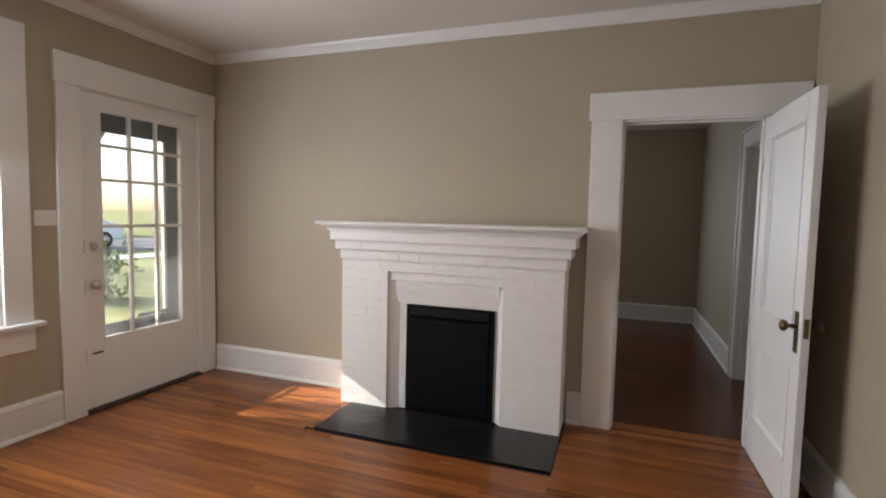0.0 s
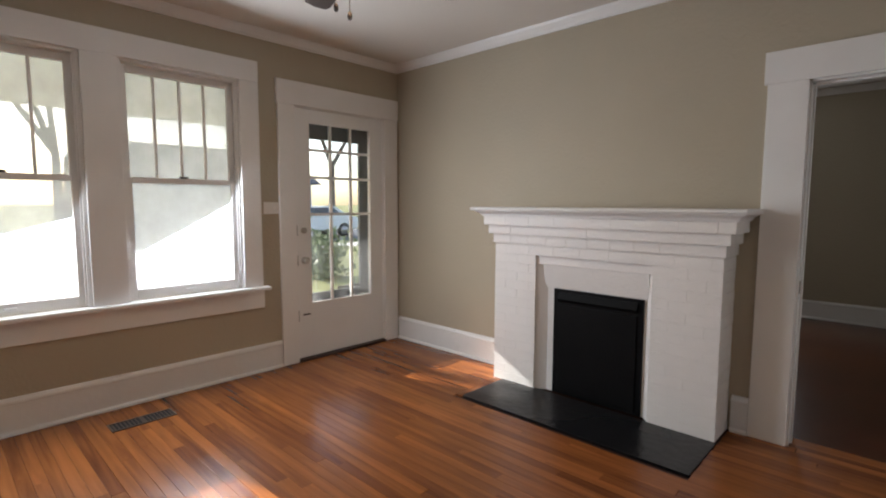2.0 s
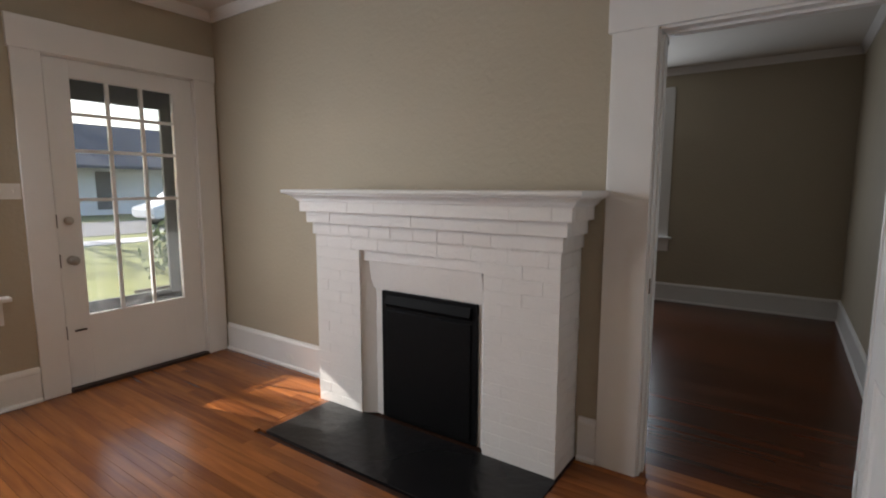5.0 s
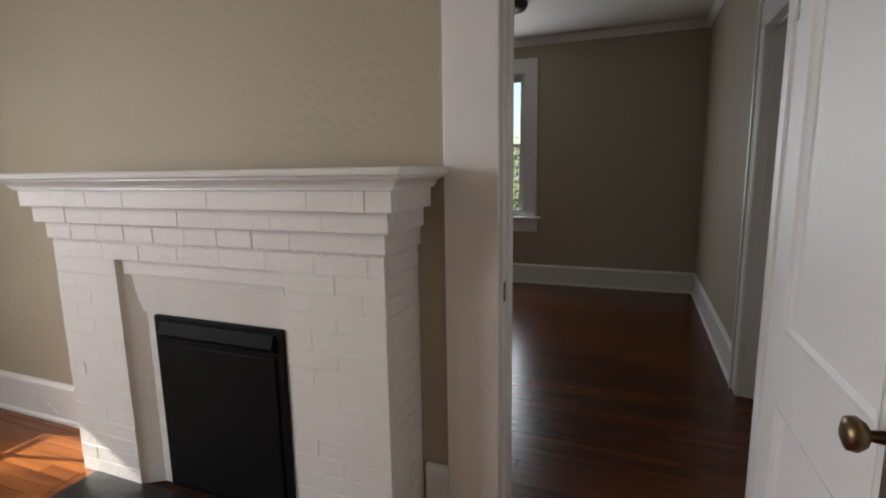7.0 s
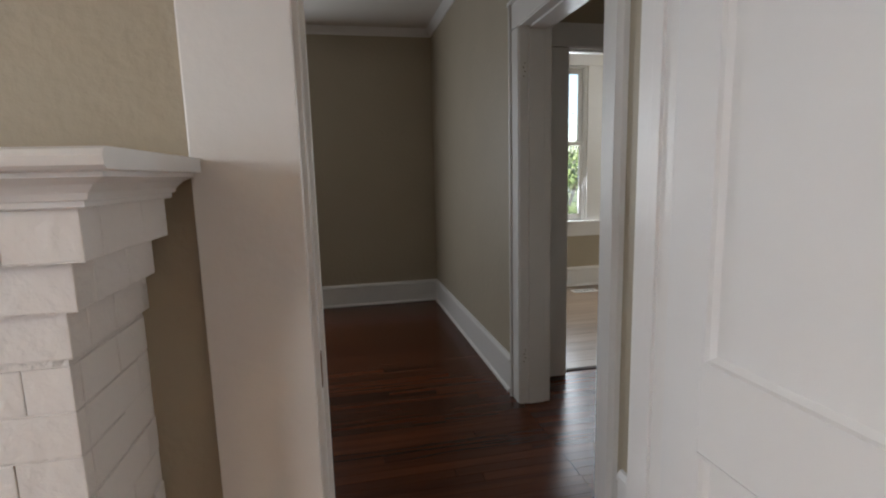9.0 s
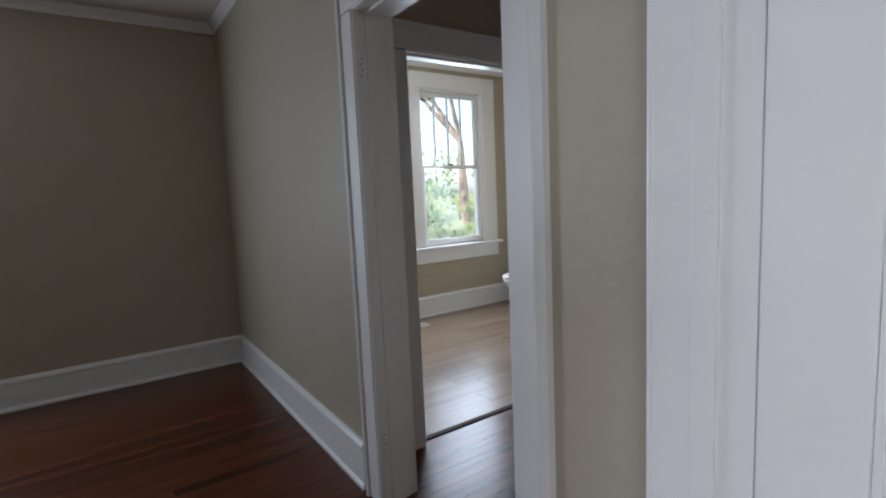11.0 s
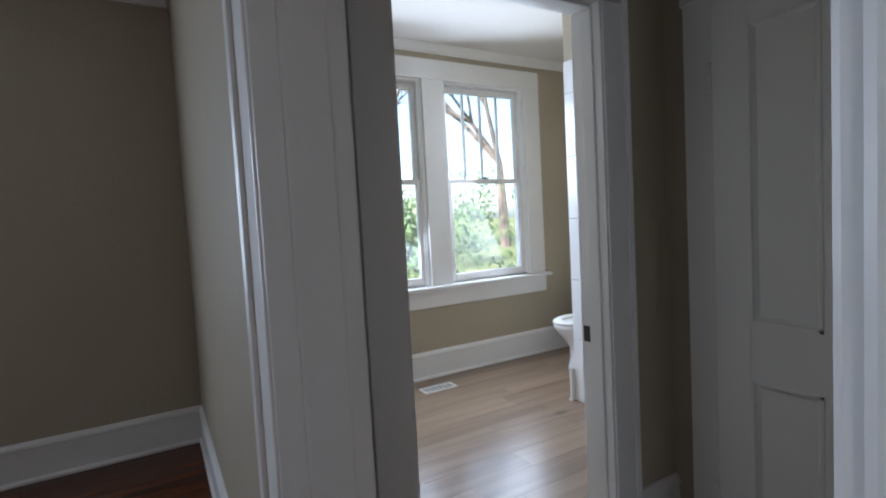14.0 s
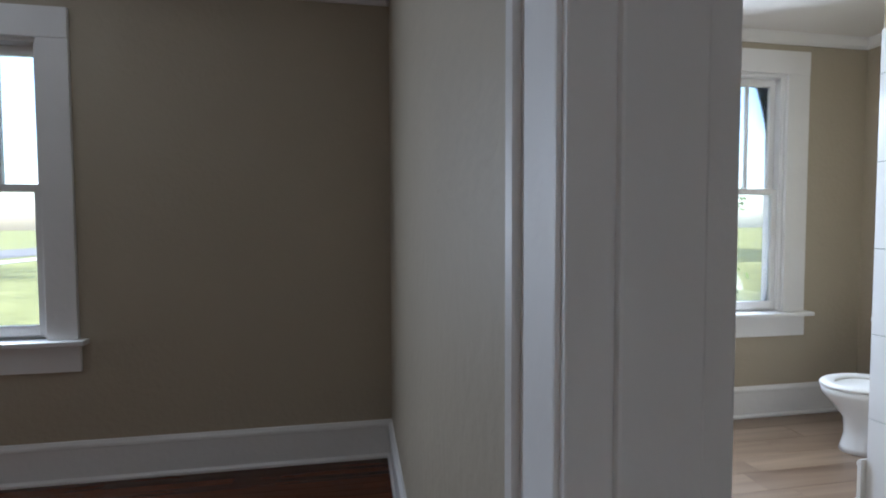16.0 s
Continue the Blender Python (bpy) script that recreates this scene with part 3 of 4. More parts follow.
for nm, b in (("stile", (FD[0] + 0.02, FD[0] + 0.08, 0.03, 2.15)), ("stile", (-0.385, FD[1] - 0.02, 0.03, 2.15)),
              ("rail", (FD[0] + 0.08, -0.385, 0.03, 0.56)), ("rail", (FD[0] + 0.08, -0.385, 1.94, 2.15))):
    boxed(nm, d, STORM, -0.15, -0.12, *b)
boxed("closer", d, DARKMETAL, -0.118, -0.10, -0.66, -0.40, 0.57, 0.595, bevel=0.006, label="black door closer tube")

# ---- switch plate, floor grilles ----
s = thing("switch_plate", "white double light switch plate on the wall", "light switch")
boxed("plate", s, PLATE, 0.0, 0.006, -1.428, -1.30, 1.285, 1.38, bevel=0.002)
for y in (-1.395, -1.335):
    boxed("toggle", s, PLATE, 0.006, 0.014, y - 0.004, y + 0.004, 1.325, 1.345, bevel=0.001)


def grille(label, x0, x1, y0, y1, metal, n):
    g = thing("floor_register", label, "floor vent")
    for b in ((x0, x1, y0, y0 + 0.012), (x0, x1, y1 - 0.012, y1), (x0, x0 + 0.012, y0 + 0.012, y1 - 0.012), (x1 - 0.012, x1, y0 + 0.012, y1 - 0.012)):
        boxed("rim", g, metal, *b, -0.002, 0.006, bevel=0.001)
    # black sheet under the slats, the shade of the open duct as colour
    boxed("duct_shade", g, RUBBER, x0 + 0.012, x1 - 0.012, y0 + 0.012, y1 - 0.012, -0.004, 0.0015, bevel=0)
    long_y = y1 - y0 > x1 - x0
    for k in range(n):
        u = (k + 0.5) / n
        if long_y:
            y = y0 + 0.012 + (y1 - y0 - 0.024) * u
            boxed("slat", g, metal, x0 + 0.012, x1 - 0.012, y - 0.003, y + 0.003, 0.001, 0.005, bevel=0)
        else:
            x = x0 + 0.012 + (x1 - x0 - 0.024) * u
            boxed("slat", g, metal, x - 0.003, x + 0.003, y0 + 0.012, y1 - 0.012, 0.001, 0.005, bevel=0)
    boxed("divider", g, metal, x0 + 0.012, x1 - 0.012, (y0 + y1) / 2 - 0.01, (y0 + y1) / 2 + 0.01, 0.0015, 0.0058, bevel=0) if long_y else None
    return g


BROWNMETAL = mat("brown_register", (0.075, 0.05, 0.035), 0.5, 0.4, 0.15, 30, metal=0.3)
grille("brown metal floor register set in the pine boards", 0.27, 0.40, -2.62, -2.26, BROWNMETAL, 16)
grille("white metal floor register beneath bathroom window", 5.86, 6.14, 3.87, 3.99, PLATE, 14)

# ---- cable stub on the baseboard ----
cu = bpy.data.curves.new("cable", "CURVE")
cu.dimensions, cu.bevel_depth, cu.bevel_resolution = "3D", 0.0035, 2
sp = cu.splines.new("BEZIER")
sp.bezier_points.add(3)
for bp_, co in zip(sp.bezier_points, ((0.86, -0.016, 0.05), (0.852, -0.034, 0.085), (0.83, -0.045, 0.112), (0.895, -0.04, 0.098))):
    bp_.co, bp_.handle_left_type, bp_.handle_right_type = co, "AUTO", "AUTO"
cu.materials.append(PLATE)
tagged(new("cable", cu), "short white cable end poking out of the baseboard", "cable")

# ---- panelled doors ----
def panel_door(name, label, w, h, matrix, kind="structure", knobs=True, columns=1):
    """Axes: x from the hinge, y thickness, z up. Each column has a tall panel above and a short one below."""
    d = thing(name, label, "door", kind=kind)
    st, t = 0.118, 0.036
    rails = [(0.008, 0.25), (0.70, 0.897), (h - 0.125, h)]
    boxed("hinge_stile", d, DOORPAINT, 0, st, 0, t, 0.008, h)
    boxed("lock_stile", d, DOORPAINT, w - st, w, 0, t, 0.008, h)
    for a, b in rails:
        boxed("rail", d, DOORPAINT, st, w - st, 0.0005, t - 0.0005, a, b, bevel=0)
    if columns == 2:
        for a, b in ((0.25, 0.70), (0.897, h - 0.125)):
            boxed("mid_stile", d, DOORPAINT, w / 2 - 0.05, w / 2 + 0.05, 0.0005, t - 0.0005, a, b, bevel=0)
    spans = [(st, w - st)] if columns == 1 else [(st, w / 2 - 0.05), (w / 2 + 0.05, w - st)]

    def strip(p, axis, u, v):
        part("panel_mould", prism(bmesh.new(), p, axis, u, v), DOORPAINT, d)

    for x0, x1 in spans:
        for a, b in ((0.25, 0.70), (0.897, h - 0.125)):
            boxed("panel", d, DOORPAINT, x0, x1, 0.015, t - 0.015, a, b, bevel=0)
            for o, i, ys in ((0.001, 0.015, 1), (t - 0.001, t - 0.015, -1)):
                def profile(e, k):
                    return [(e, i), (e, o - ys * 0.004), (e + k * 0.009, o - ys * 0.004), (e + k * 0.013, o + ys * 0.005), (e + k * 0.024, i)]
                strip(profile(x0, 1), "z", a, b)
                strip(profile(x1, -1), "z", a, b)
                strip([(v, u) for u, v in profile(a, 1)], "x", x0, x1)
                strip([(v, u) for u, v in profile(b, -1)], "x", x0, x1)
    if knobs:
        for y, s in ((0, -1), (t, 1)):
            boxed("escutcheon", d, BRASS, w - 0.085, w - 0.038, min(y, y + s * 0.004), max(y, y + s * 0.004), 0.80, 0.995, bevel=0.001, label="aged brass key plate")
            prof = [(0.012, 0), (0.009, s * 0.03), (0.02, s * 0.036), (0.028, s * 0.048), (0.026, s * 0.06), (0.012, s * 0.066), (0.002, s * 0.067)]
            part("knob", turned(bmesh.new(), prof, (w - 0.062, y + s * 0.004, 0.925), "y"), BRASS, d, "aged brass door knob")
        boxed("latch", d, BRASS, w - 0.001, w + 0.003, t / 2 - 0.01, t / 2 + 0.01, 0.88, 0.97, bevel=0)
    for z in (0.25, 1.75):
        part("hinge", turned(bmesh.new(), [(0.007, -0.045), (0.007, 0.045)], (-0.006, -0.004, z), "z", 10), DOORPAINT, d)
    d.matrix_world = matrix
    return d


DOOR_TURN = -89
panel_door("door_2", "white two-panel interior door standing wide open", 0.775, 2.015, pose(4.138, -0.008, 0, 0, 0, DOOR_TURN))
panel_door("door_3", "white four-panel closet door, closed, in the hall", 0.76, 2.015, pose(5.905, 1.66, 0, 0, 0, -90), knobs=False, columns=2)
c = thing("closet_door_trim", "white casing round the hall closet door", "door casing", kind="structure")
boxed("side_casing", c, TRIM, 5.93, 5.95, 1.665, 1.78, 0, 2.03)
boxed("side_casing", c, TRIM, 5.93, 5.95, 0.78, 0.895, 0, 2.03)
boxed("head_casing", c, TRIM, 5.928, 5.95, 0.77, 1.79, 2.03, 2.15)

# ---- fireplace ----
FX0, FX1, FY = 1.445, 3.042, -0.262
RX0, RX1, RZ = 1.815, 2.65, 1.015
f = thing("fireplace", "white painted brick fireplace with corbelled mantel", "fireplace")
bm = bmesh.new()
g = 0.0022
box(bm, FX0 + g, RX0 - g, FY + g, 0.0, 0, 1.10)
box(bm, RX1 + g, FX1 - g, FY + g, 0.0, 0, 1.10)
box(bm, RX0 - g, RX1 + g, FY + g, 0.0, RZ + g, 1.10)
box(bm, RX0 - g, RX1 + g, FY + 0.062, 0.0, 0, RZ + g)
part("core", bm, MORTAR, f)
# splayed plastered reveals and lintel
part("reveal", prism(bmesh.new(), [(RX0 - 0.004, FY + 0.01), (RX0 + 0.075, FY + 0.064), (RX0 - 0.004, FY + 0.064)], "z", 0, RZ), BRICK, f)
part("reveal", prism(bmesh.new(), [(RX1 + 0.004, FY + 0.01), (RX1 + 0.004, FY + 0.064), (RX1 - 0.045, FY + 0.064)], "z", 0, RZ), BRICK, f)
part("lintel", prism(bmesh.new(), [(FY + 0.028, 0.935), (FY + 0.055, 0.775), (FY + 0.064, 0.775), (FY + 0.064, 0.935)], "x", RX0 + 0.05, RX1 - 0.03), BRICK, f)
boxed("lintel", f, BRICK, RX0, RX1, FY + 0.022, FY + 0.064, 0.935, RZ + 0.004, bevel=0.006)
cover = boxed("firebox_cover", f, IRON, 1.945, 2.59, FY + 0.044, FY + 0.063, 0.006, 0.768, bevel=0.004, label="black sheet covering the firebox")
bm = box(bmesh.new(), 1.985, 2.555, FY + 0.036, FY + 0.045, 0.03, 0.66, bevel=0.006)
part("raised_panel", bm, IRON, cover)
part("hood", prism(bmesh.new(), [(FY + 0.02, 0.70), (FY + 0.045, 0.675), (FY + 0.045, 0.748), (FY + 0.036, 0.748)], "x", 1.985, 2.555), IRON, cover)
# corbelled courses under the shelf
steps = [(1.078, 0.012), (1.148, 0.038), (1.215, 0.066)]
STEPH = 0.064
# moulded shelf
bm = bmesh.new()
layers = [(0.074, 1.2785), (0.078, 1.281), (0.078, 1.288), (0.084, 1.289), (0.087, 1.297), (0.098, 1.307), (0.114, 1.314), (0.117, 1.315), (0.117, 1.321), (0.136, 1.3225), (0.142, 1.327), (0.144, 1.337), (0.140, 1.344), (0.134, 1.347)]
rings = []
for o, z in layers:
    e = min(o, 0.130)
    rings.append([bm.verts.new(p) for p in ((FX0 - o, -0.001, z), (FX0 - o, FY - o, z), (FX1 + e, FY - o, z), (FX1 + e, -0.027, z))])
for a, b in zip(rings, rings[1:]):
    for k in range(3):
        bm.faces.new((a[k], a[k + 1], b[k + 1], b[k]))
bm.faces.new(rings[-1])
bm.faces.new(rings[0][::-1])
for a, b in zip(rings, rings[1:]):
    bm.faces.new((a[3], a[0], b[0], b[3]))
bmesh.ops.recalc_face_normals(bm, faces=bm.faces)
part("mantel_shelf", bm, TRIM, f, "white moulded wooden mantel shelf")

# ---- hearth ----
bm = box(bmesh.new(), 1.53, 3.052, -0.735, FY + 0.01, -0.01, 0.007, bevel=0.002)
tagged(part("hearth", bm, HEARTH), "flat glossy black painted hearth slab", "hearth", kind="structure")

# ---- ceiling fan ----
FAN = (2.0, -2.0)
fan = thing("ceiling_fan", "dark ceiling fan with lit lamps and pull chains", "ceiling fan")
part("canopy", turned(bmesh.new(), [(0.02, H - 0.07), (0.06, H - 0.05), (0.075, H - 0.012), (0.075, H - 0.001)], (*FAN, 0)), DARKMETAL, fan)
part("downrod", turned(bmesh.new(), [(0.012, 2.50), (0.012, H - 0.06)], (*FAN, 0), n=12), DARKMETAL, fan)
part("motor", turned(bmesh.new(), [(0.05, 2.36), (0.11, 2.38), (0.125, 2.42), (0.12, 2.48), (0.06, 2.51), (0.02, 2.52)], (*FAN, 0)), DARKMETAL, fan)
LAMP = lit("lit_warm_bulb", (1.0, 0.72, 0.42), 60.0)
for k in range(3):
    a = radians(80 + 120 * k)
    cx, cy = FAN[0] + 0.16 * math.cos(a), FAN[1] + 0.16 * math.sin(a)
    cup = part("lamp_cup", turned(bmesh.new(), [(0.018, 2.40), (0.03, 2.385), (0.042, 2.34), (0.062, 2.285), (0.066, 2.272), (0.060, 2.274), (0.04, 2.33), (0.015, 2.37)], (cx, cy, 0.045)), DARKMETAL, fan, "dark bell-shaped lamp cup")
    part("bulb", turned(bmesh.new(), [(0.012, 2.36), (0.024, 2.335), (0.03, 2.30), (0.022, 2.272), (0.004, 2.262)], (cx, cy, 0.045), n=14), LAMP, cup, "glowing warm bulb")
for k in range(5):
    a = radians(18 + 72 * k)
    bm = bmesh.new()
    pts = [(0.20, -0.05), (0.30, -0.062), (0.58, -0.07), (0.63, -0.055), (0.645, 0), (0.63, 0.055), (0.58, 0.07), (0.30, 0.062), (0.20, 0.05)]
    prism(bm, pts, "z", -0.004, 0.004)
    bl = part("blade", bm, FANWOOD, fan)
    bl.matrix_local = pose(*FAN, 2.425, 0, 0, math.degrees(a)) @ pose(0, 0, 0, 11, 0, 0)
    bm = box(bmesh.new(), 0.10, 0.24, -0.018, 0.018, -0.008, 0.0, bevel=0.003)
    part("blade_arm", bm, DARKMETAL, bl)
for dx, dy, zz in ((0.02, -0.035, 2.145), (0.045, -0.12, 2.15)):
    ch = part("pull_chain", turned(bmesh.new(), [(0.0016, zz + 0.02), (0.0016, 2.36)], (FAN[0] + dx, FAN[1] + dy, 0), n=6), BRASS, fan)
    part("chain_pull", turned(bmesh.new(), [(0.003, zz + 0.028), (0.009, zz + 0.018), (0.011, zz + 0.006), (0.007, zz - 0.006), (0.002, zz - 0.009)], (FAN[0] + dx, FAN[1] + dy, 0), n=12), FANWOOD if dx > 0 else BRASS, ch)

# ---- ceiling light in the back room ----
l = thing("ceiling_light", "dark round ceiling light fixture, switched off", "ceiling light")
part("base", turned(bmesh.new(), [(0.04, H - 0.07), (0.12, H - 0.06), (0.14, H - 0.03), (0.14, H - 0.001)], (2.70, 2.80, 0)), DARKMETAL, l)
part("finial", turned(bmesh.new(), [(0.01, H - 0.10), (0.03, H - 0.085), (0.04, H - 0.068)], (2.70, 2.80, 0)), DARKMETAL, l)

# ---- shower partition and toilet ----
PX, PY0, PY1 = 6.63, 2.975, 3.108
w = slab("shower_wall", WALL, "stub wall tiled in white beside the shower", "wall", (PX + 0.012, 7.85, PY0 + 0.012, PY1, 0, H))
part("grout", box(box(bmesh.new(), PX + 0.006, 7.849, PY0 + 0.006, PY0 + 0.012, 0.0, 2.30), PX + 0.006, PX + 0.012, PY0 + 0.006, PY1, 0.0, 2.30), GROUT, w)
c = thing("shower_curb", "white tiled shower curb", "shower curb", kind="structure")
boxed("kerb", c, TILE, PX + 0.002, PX + 0.115, 1.985, PY0 + 0.004, -0.012, 0.115, bevel=0.003)
boxed("kerb_top", c, TILE, PX - 0.004, PX + 0.122, 1.985, PY0 + 0.004, 0.117, 0.13, bevel=0.003)
slab("shower_floor", TILE, "white tiled shower floor", "floor", (PX + 0.12, 7.85, 1.985, PY0, -0.01, 0.03))
baseboard("x", PY1, 1, PX - 0.03, 7.85, "white baseboard ending at the shower partition")

t = thing("toilet", "white porcelain toilet with raised lid", "toilet", at=(7.24, 3.60, 0), turn=90)
def oval(bm, levels, n=28):
    """Levels of (half width, back, front, z): an egg outline, long axis to +y."""
    rings = []
    for hw, back, front, z in levels:
        ring = []
        for k in range(n):
            a = 2 * math.pi * k / n
            s_ = math.sin(a)
            ring.append(bm.verts.new((hw * math.cos(a), (front if s_ > 0 else back) * s_, z)))
        rings.append(ring)
    for p_, q_ in zip(rings, rings[1:]):
        for k in range(n):
            bm.faces.new((p_[k], p_[(k + 1) % n], q_[(k + 1) % n], q_[k]))
    bm.faces.new(rings[0][::-1])
    bm.faces.new(rings[-1])
    bmesh.ops.recalc_face_normals(bm, faces=bm.faces)
    for fc in bm.faces:
        fc.smooth = True
    return bm
part("bowl", oval(bmesh.new(), [(0.11, 0.30, 0.17, 0.0), (0.108, 0.30, 0.16, 0.03), (0.095, 0.29, 0.14, 0.10), (0.10, 0.28, 0.15, 0.20), (0.15, 0.26, 0.23, 0.30),
                                (0.182, 0.25, 0.285, 0.36), (0.186, 0.25, 0.292, 0.39), (0.176, 0.24, 0.28, 0.397), (0.135, 0.17, 0.22, 0.392), (0.11, 0.13, 0.17, 0.30), (0.05, 0.06, 0.08, 0.22)]), PORCELAIN, t)
part("seat", oval(bmesh.new(), [(0.186, 0.22, 0.295, 0.40), (0.19, 0.225, 0.30, 0.41), (0.184, 0.22, 0.292, 0.421), (0.135, 0.15, 0.215, 0.421), (0.127, 0.14, 0.205, 0.41), (0.13, 0.145, 0.21, 0.40), (0.185, 0.219, 0.294, 0.3995)]), PLATE, t, "white plastic toilet seat, lid up")
part("tank", box(bmesh.new(), -0.21, 0.21, -0.46, -0.27, 0.38, 0.74, bevel=0.02), PORCELAIN, t)
part("tank_lid", box(bmesh.new(), -0.22, 0.22, -0.47, -0.26, 0.742, 0.775, bevel=0.01), PORCELAIN, t)
part("lid", box(bmesh.new(), -0.175, 0.175, -0.255, -0.235, 0.41, 0.82, bevel=0.009), PLATE, t)
part("base_link", box(bmesh.new(), -0.10, 0.10, -0.36, -0.20, 0.0, 0.385, bevel=0.02), PORCELAIN, t)

# ---- outdoors ----
bm = bmesh.new()
bmesh.ops.create_grid(bm, x_segments=1, y_segments=1, size=400)
gnd = part("ground", bm, GRASS)
gnd.location.z = -0.20
tagged(gnd, "sunlit lawn and ground round the house", "ground", kind="structure")
slab("road", ROAD, "pale grey asphalt street before the house", "road", (-21, -14, -120, 120, -0.21, -0.185))
slab("pavement", WALKWAY, "pale concrete walk across the lawn", "walkway", (-12.5, -11.2, -120, 120, -0.21, -0.18), (-14, -3.2, -1.4, -0.1, -0.21, -0.178))
slab("porch_floor", PORCH_FLOOR, "grey painted porch floor", "porch", (-2.4, -0.16, -7, 2, -0.6, -0.06))
slab("porch_ceiling", PORCH_CEIL, "cream boarded porch ceiling and white beam", "porch", (-2.5, -0.16, -7, 2, 2.52, 2.72), (-2.4, -2.2, -7, 2, 2.30, 2.52))
for y in (-6.8, -4.1, 1.6):
    col = thing("porch_column", "square white porch column", "column", "porch columns", kind="structure")
    boxed("shaft", col, TRIM, -2.38, -2.22, y - 0.08, y + 0.08, -0.06, 2.30)
    boxed("base", col, TRIM, -2.41, -2.19, y - 0.11, y + 0.11, -0.06, 0.06)


def house(x, y, w, d, turn, label):
    h = thing("house", label, "house", at=(x, y, -0.20), turn=turn)
    part("wall", box(bmesh.new(), -w / 2, w / 2, -d / 2, d / 2, 0, 3.0), SIDING, h)
    part("roof", prism(bmesh.new(), [(-d / 2 - 0.6, 2.9), (d / 2 + 0.6, 2.9), (0, 5.4)], "x", -w / 2 - 0.5, w / 2 + 0.5), ROOFING, h)
    for k in range(3):
        x0 = -w / 2 + 1.2 + k * (w - 2.4 - 1.1) / 2
        if k == 1:
            part("door", box(bmesh.new(), x0, x0 + 1.0, -d / 2 - 0.04, -d / 2, 0.3, 2.4), STORM, h)
            continue
        win = part("window", box(bmesh.new(), x0, x0 + 1.1, -d / 2 - 0.05, -d / 2, 0.9, 2.3), TRIM, h)
        part("pane", box(bmesh.new(), x0 + 0.1, x0 + 1.0, -d / 2 - 0.07, -d / 2 - 0.05, 1.0, 2.2), CARGLASS, win)
    part("porch_roof", prism(bmesh.new(), [(-d / 2 - 2.2, 2.5), (-d / 2 - 2.2, 2.65), (-d / 2 + 0.4, 3.6), (-d / 2 + 0.4, 3.4)], "x", -w * 0.35, w * 0.35), ROOFING, h)
    for px in (-w * 0.33, w * 0.33):
        part("porch_post", box(bmesh.new(), px - 0.1, px + 0.1, -d / 2 - 2.1, -d / 2 - 1.9, 0, 2.52), TRIM, h)
    return h


house(-32, 10.0, 12, 9, 90, "pale house with dark roof across the street")
house(-33, -7, 11, 9, 90, "white house with dark shingle roof and porch")


def car(x, y, turn):
    c = thing("car", "white car parked along the street", "car", at=(x, y, -0.185), turn=turn)
    prof = [(-2.2, 0.35), (-2.25, 0.75), (-1.5, 0.95), (-0.9, 1.42), (0.9, 1.45), (1.7, 1.0), (2.25, 0.92), (2.25, 0.35)]
    bm = prism(bmesh.new(), prof, "y", -0.85, 0.85)
    bmesh.ops.bevel(bm, geom=bm.edges[:], offset=0.06, segments=2, affect="EDGES")
    part("body", bm, CARWHITE, c)
    for s in (-1, 1):
        part("side_window", prism(bmesh.new(), [(-1.2, 1.0), (-0.8, 1.36), (0.8, 1.38), (1.3, 1.02)], "y", s * 0.852 - 0.01, s * 0.852 + 0.01), CARGLASS, c)
        for wx in (-1.4, 1.4):
            wh = part("wheel", turned(bmesh.new(), [(0.32, -0.1), (0.33, -0.05), (0.33, 0.05), (0.32, 0.1)], (wx, s * 0.78, 0.33), "y"), RUBBER, c)
            part("rim", turned(bmesh.new(), [(0.2, -0.105), (0.2, 0.105)], (wx, s * 0.78, 0.33), "y", 16), NICKEL, wh)
    return c


car(-16.5, 9.0, 90)
car(-15.2, 20.0, 90)
car(-19.8, -9.0, 90)


def tree(x, y, h, leafy, label, seed):
    rnd = random.Random(seed)
    t = thing("tree", label, "tree", at=(x, y, -0.20))
    bm = bmesh.new()
    def limb(a, b, r0, r1, n=6):
        d_ = (b - a)
        q = d_.to_track_quat("Z", "Y")
        ring = []
        for p_, r_ in ((a, r0), (b, r1)):
            ring.append([bm.verts.new(p_ + q @ Vector((r_ * math.cos(2 * math.pi * k / n), r_ * math.sin(2 * math.pi * k / n), 0))) for k in range(n)])
        for k in range(n):
            bm.faces.new((ring[0][k], ring[0][(k + 1) % n], ring[1][(k + 1) % n], ring[1][k]))
    tips = []
    def grow(a, d_, ln, r, depth):
        b = a + d_ * ln
        limb(a, b, r, r * 0.68)
        tips.append(b)
        if depth:
            for _ in range(3 if depth > 1 else 4):
                nd = (d_ + Vector((rnd.uniform(-0.8, 0.8), rnd.uniform(-0.8, 0.8), rnd.uniform(-0.15, 0.6)))).normalized()
                grow(b, nd, ln * rnd.uniform(0.55, 0.8), r * 0.6, depth - 1)
    grow(Vector((0, 0, 0)), Vector((rnd.uniform(-0.06, 0.06), rnd.uniform(-0.06, 0.06), 1)).normalized(), h * 0.34, h * 0.022, 4)
    part("trunk", bm, BARK, t)
    if leafy:
        bm = bmesh.new()
        leaves(bm, [p_ for p_ in tips], rnd, leafy, 0.5, 0.11)
        part("crown", bm, LEAF, t)
    return t


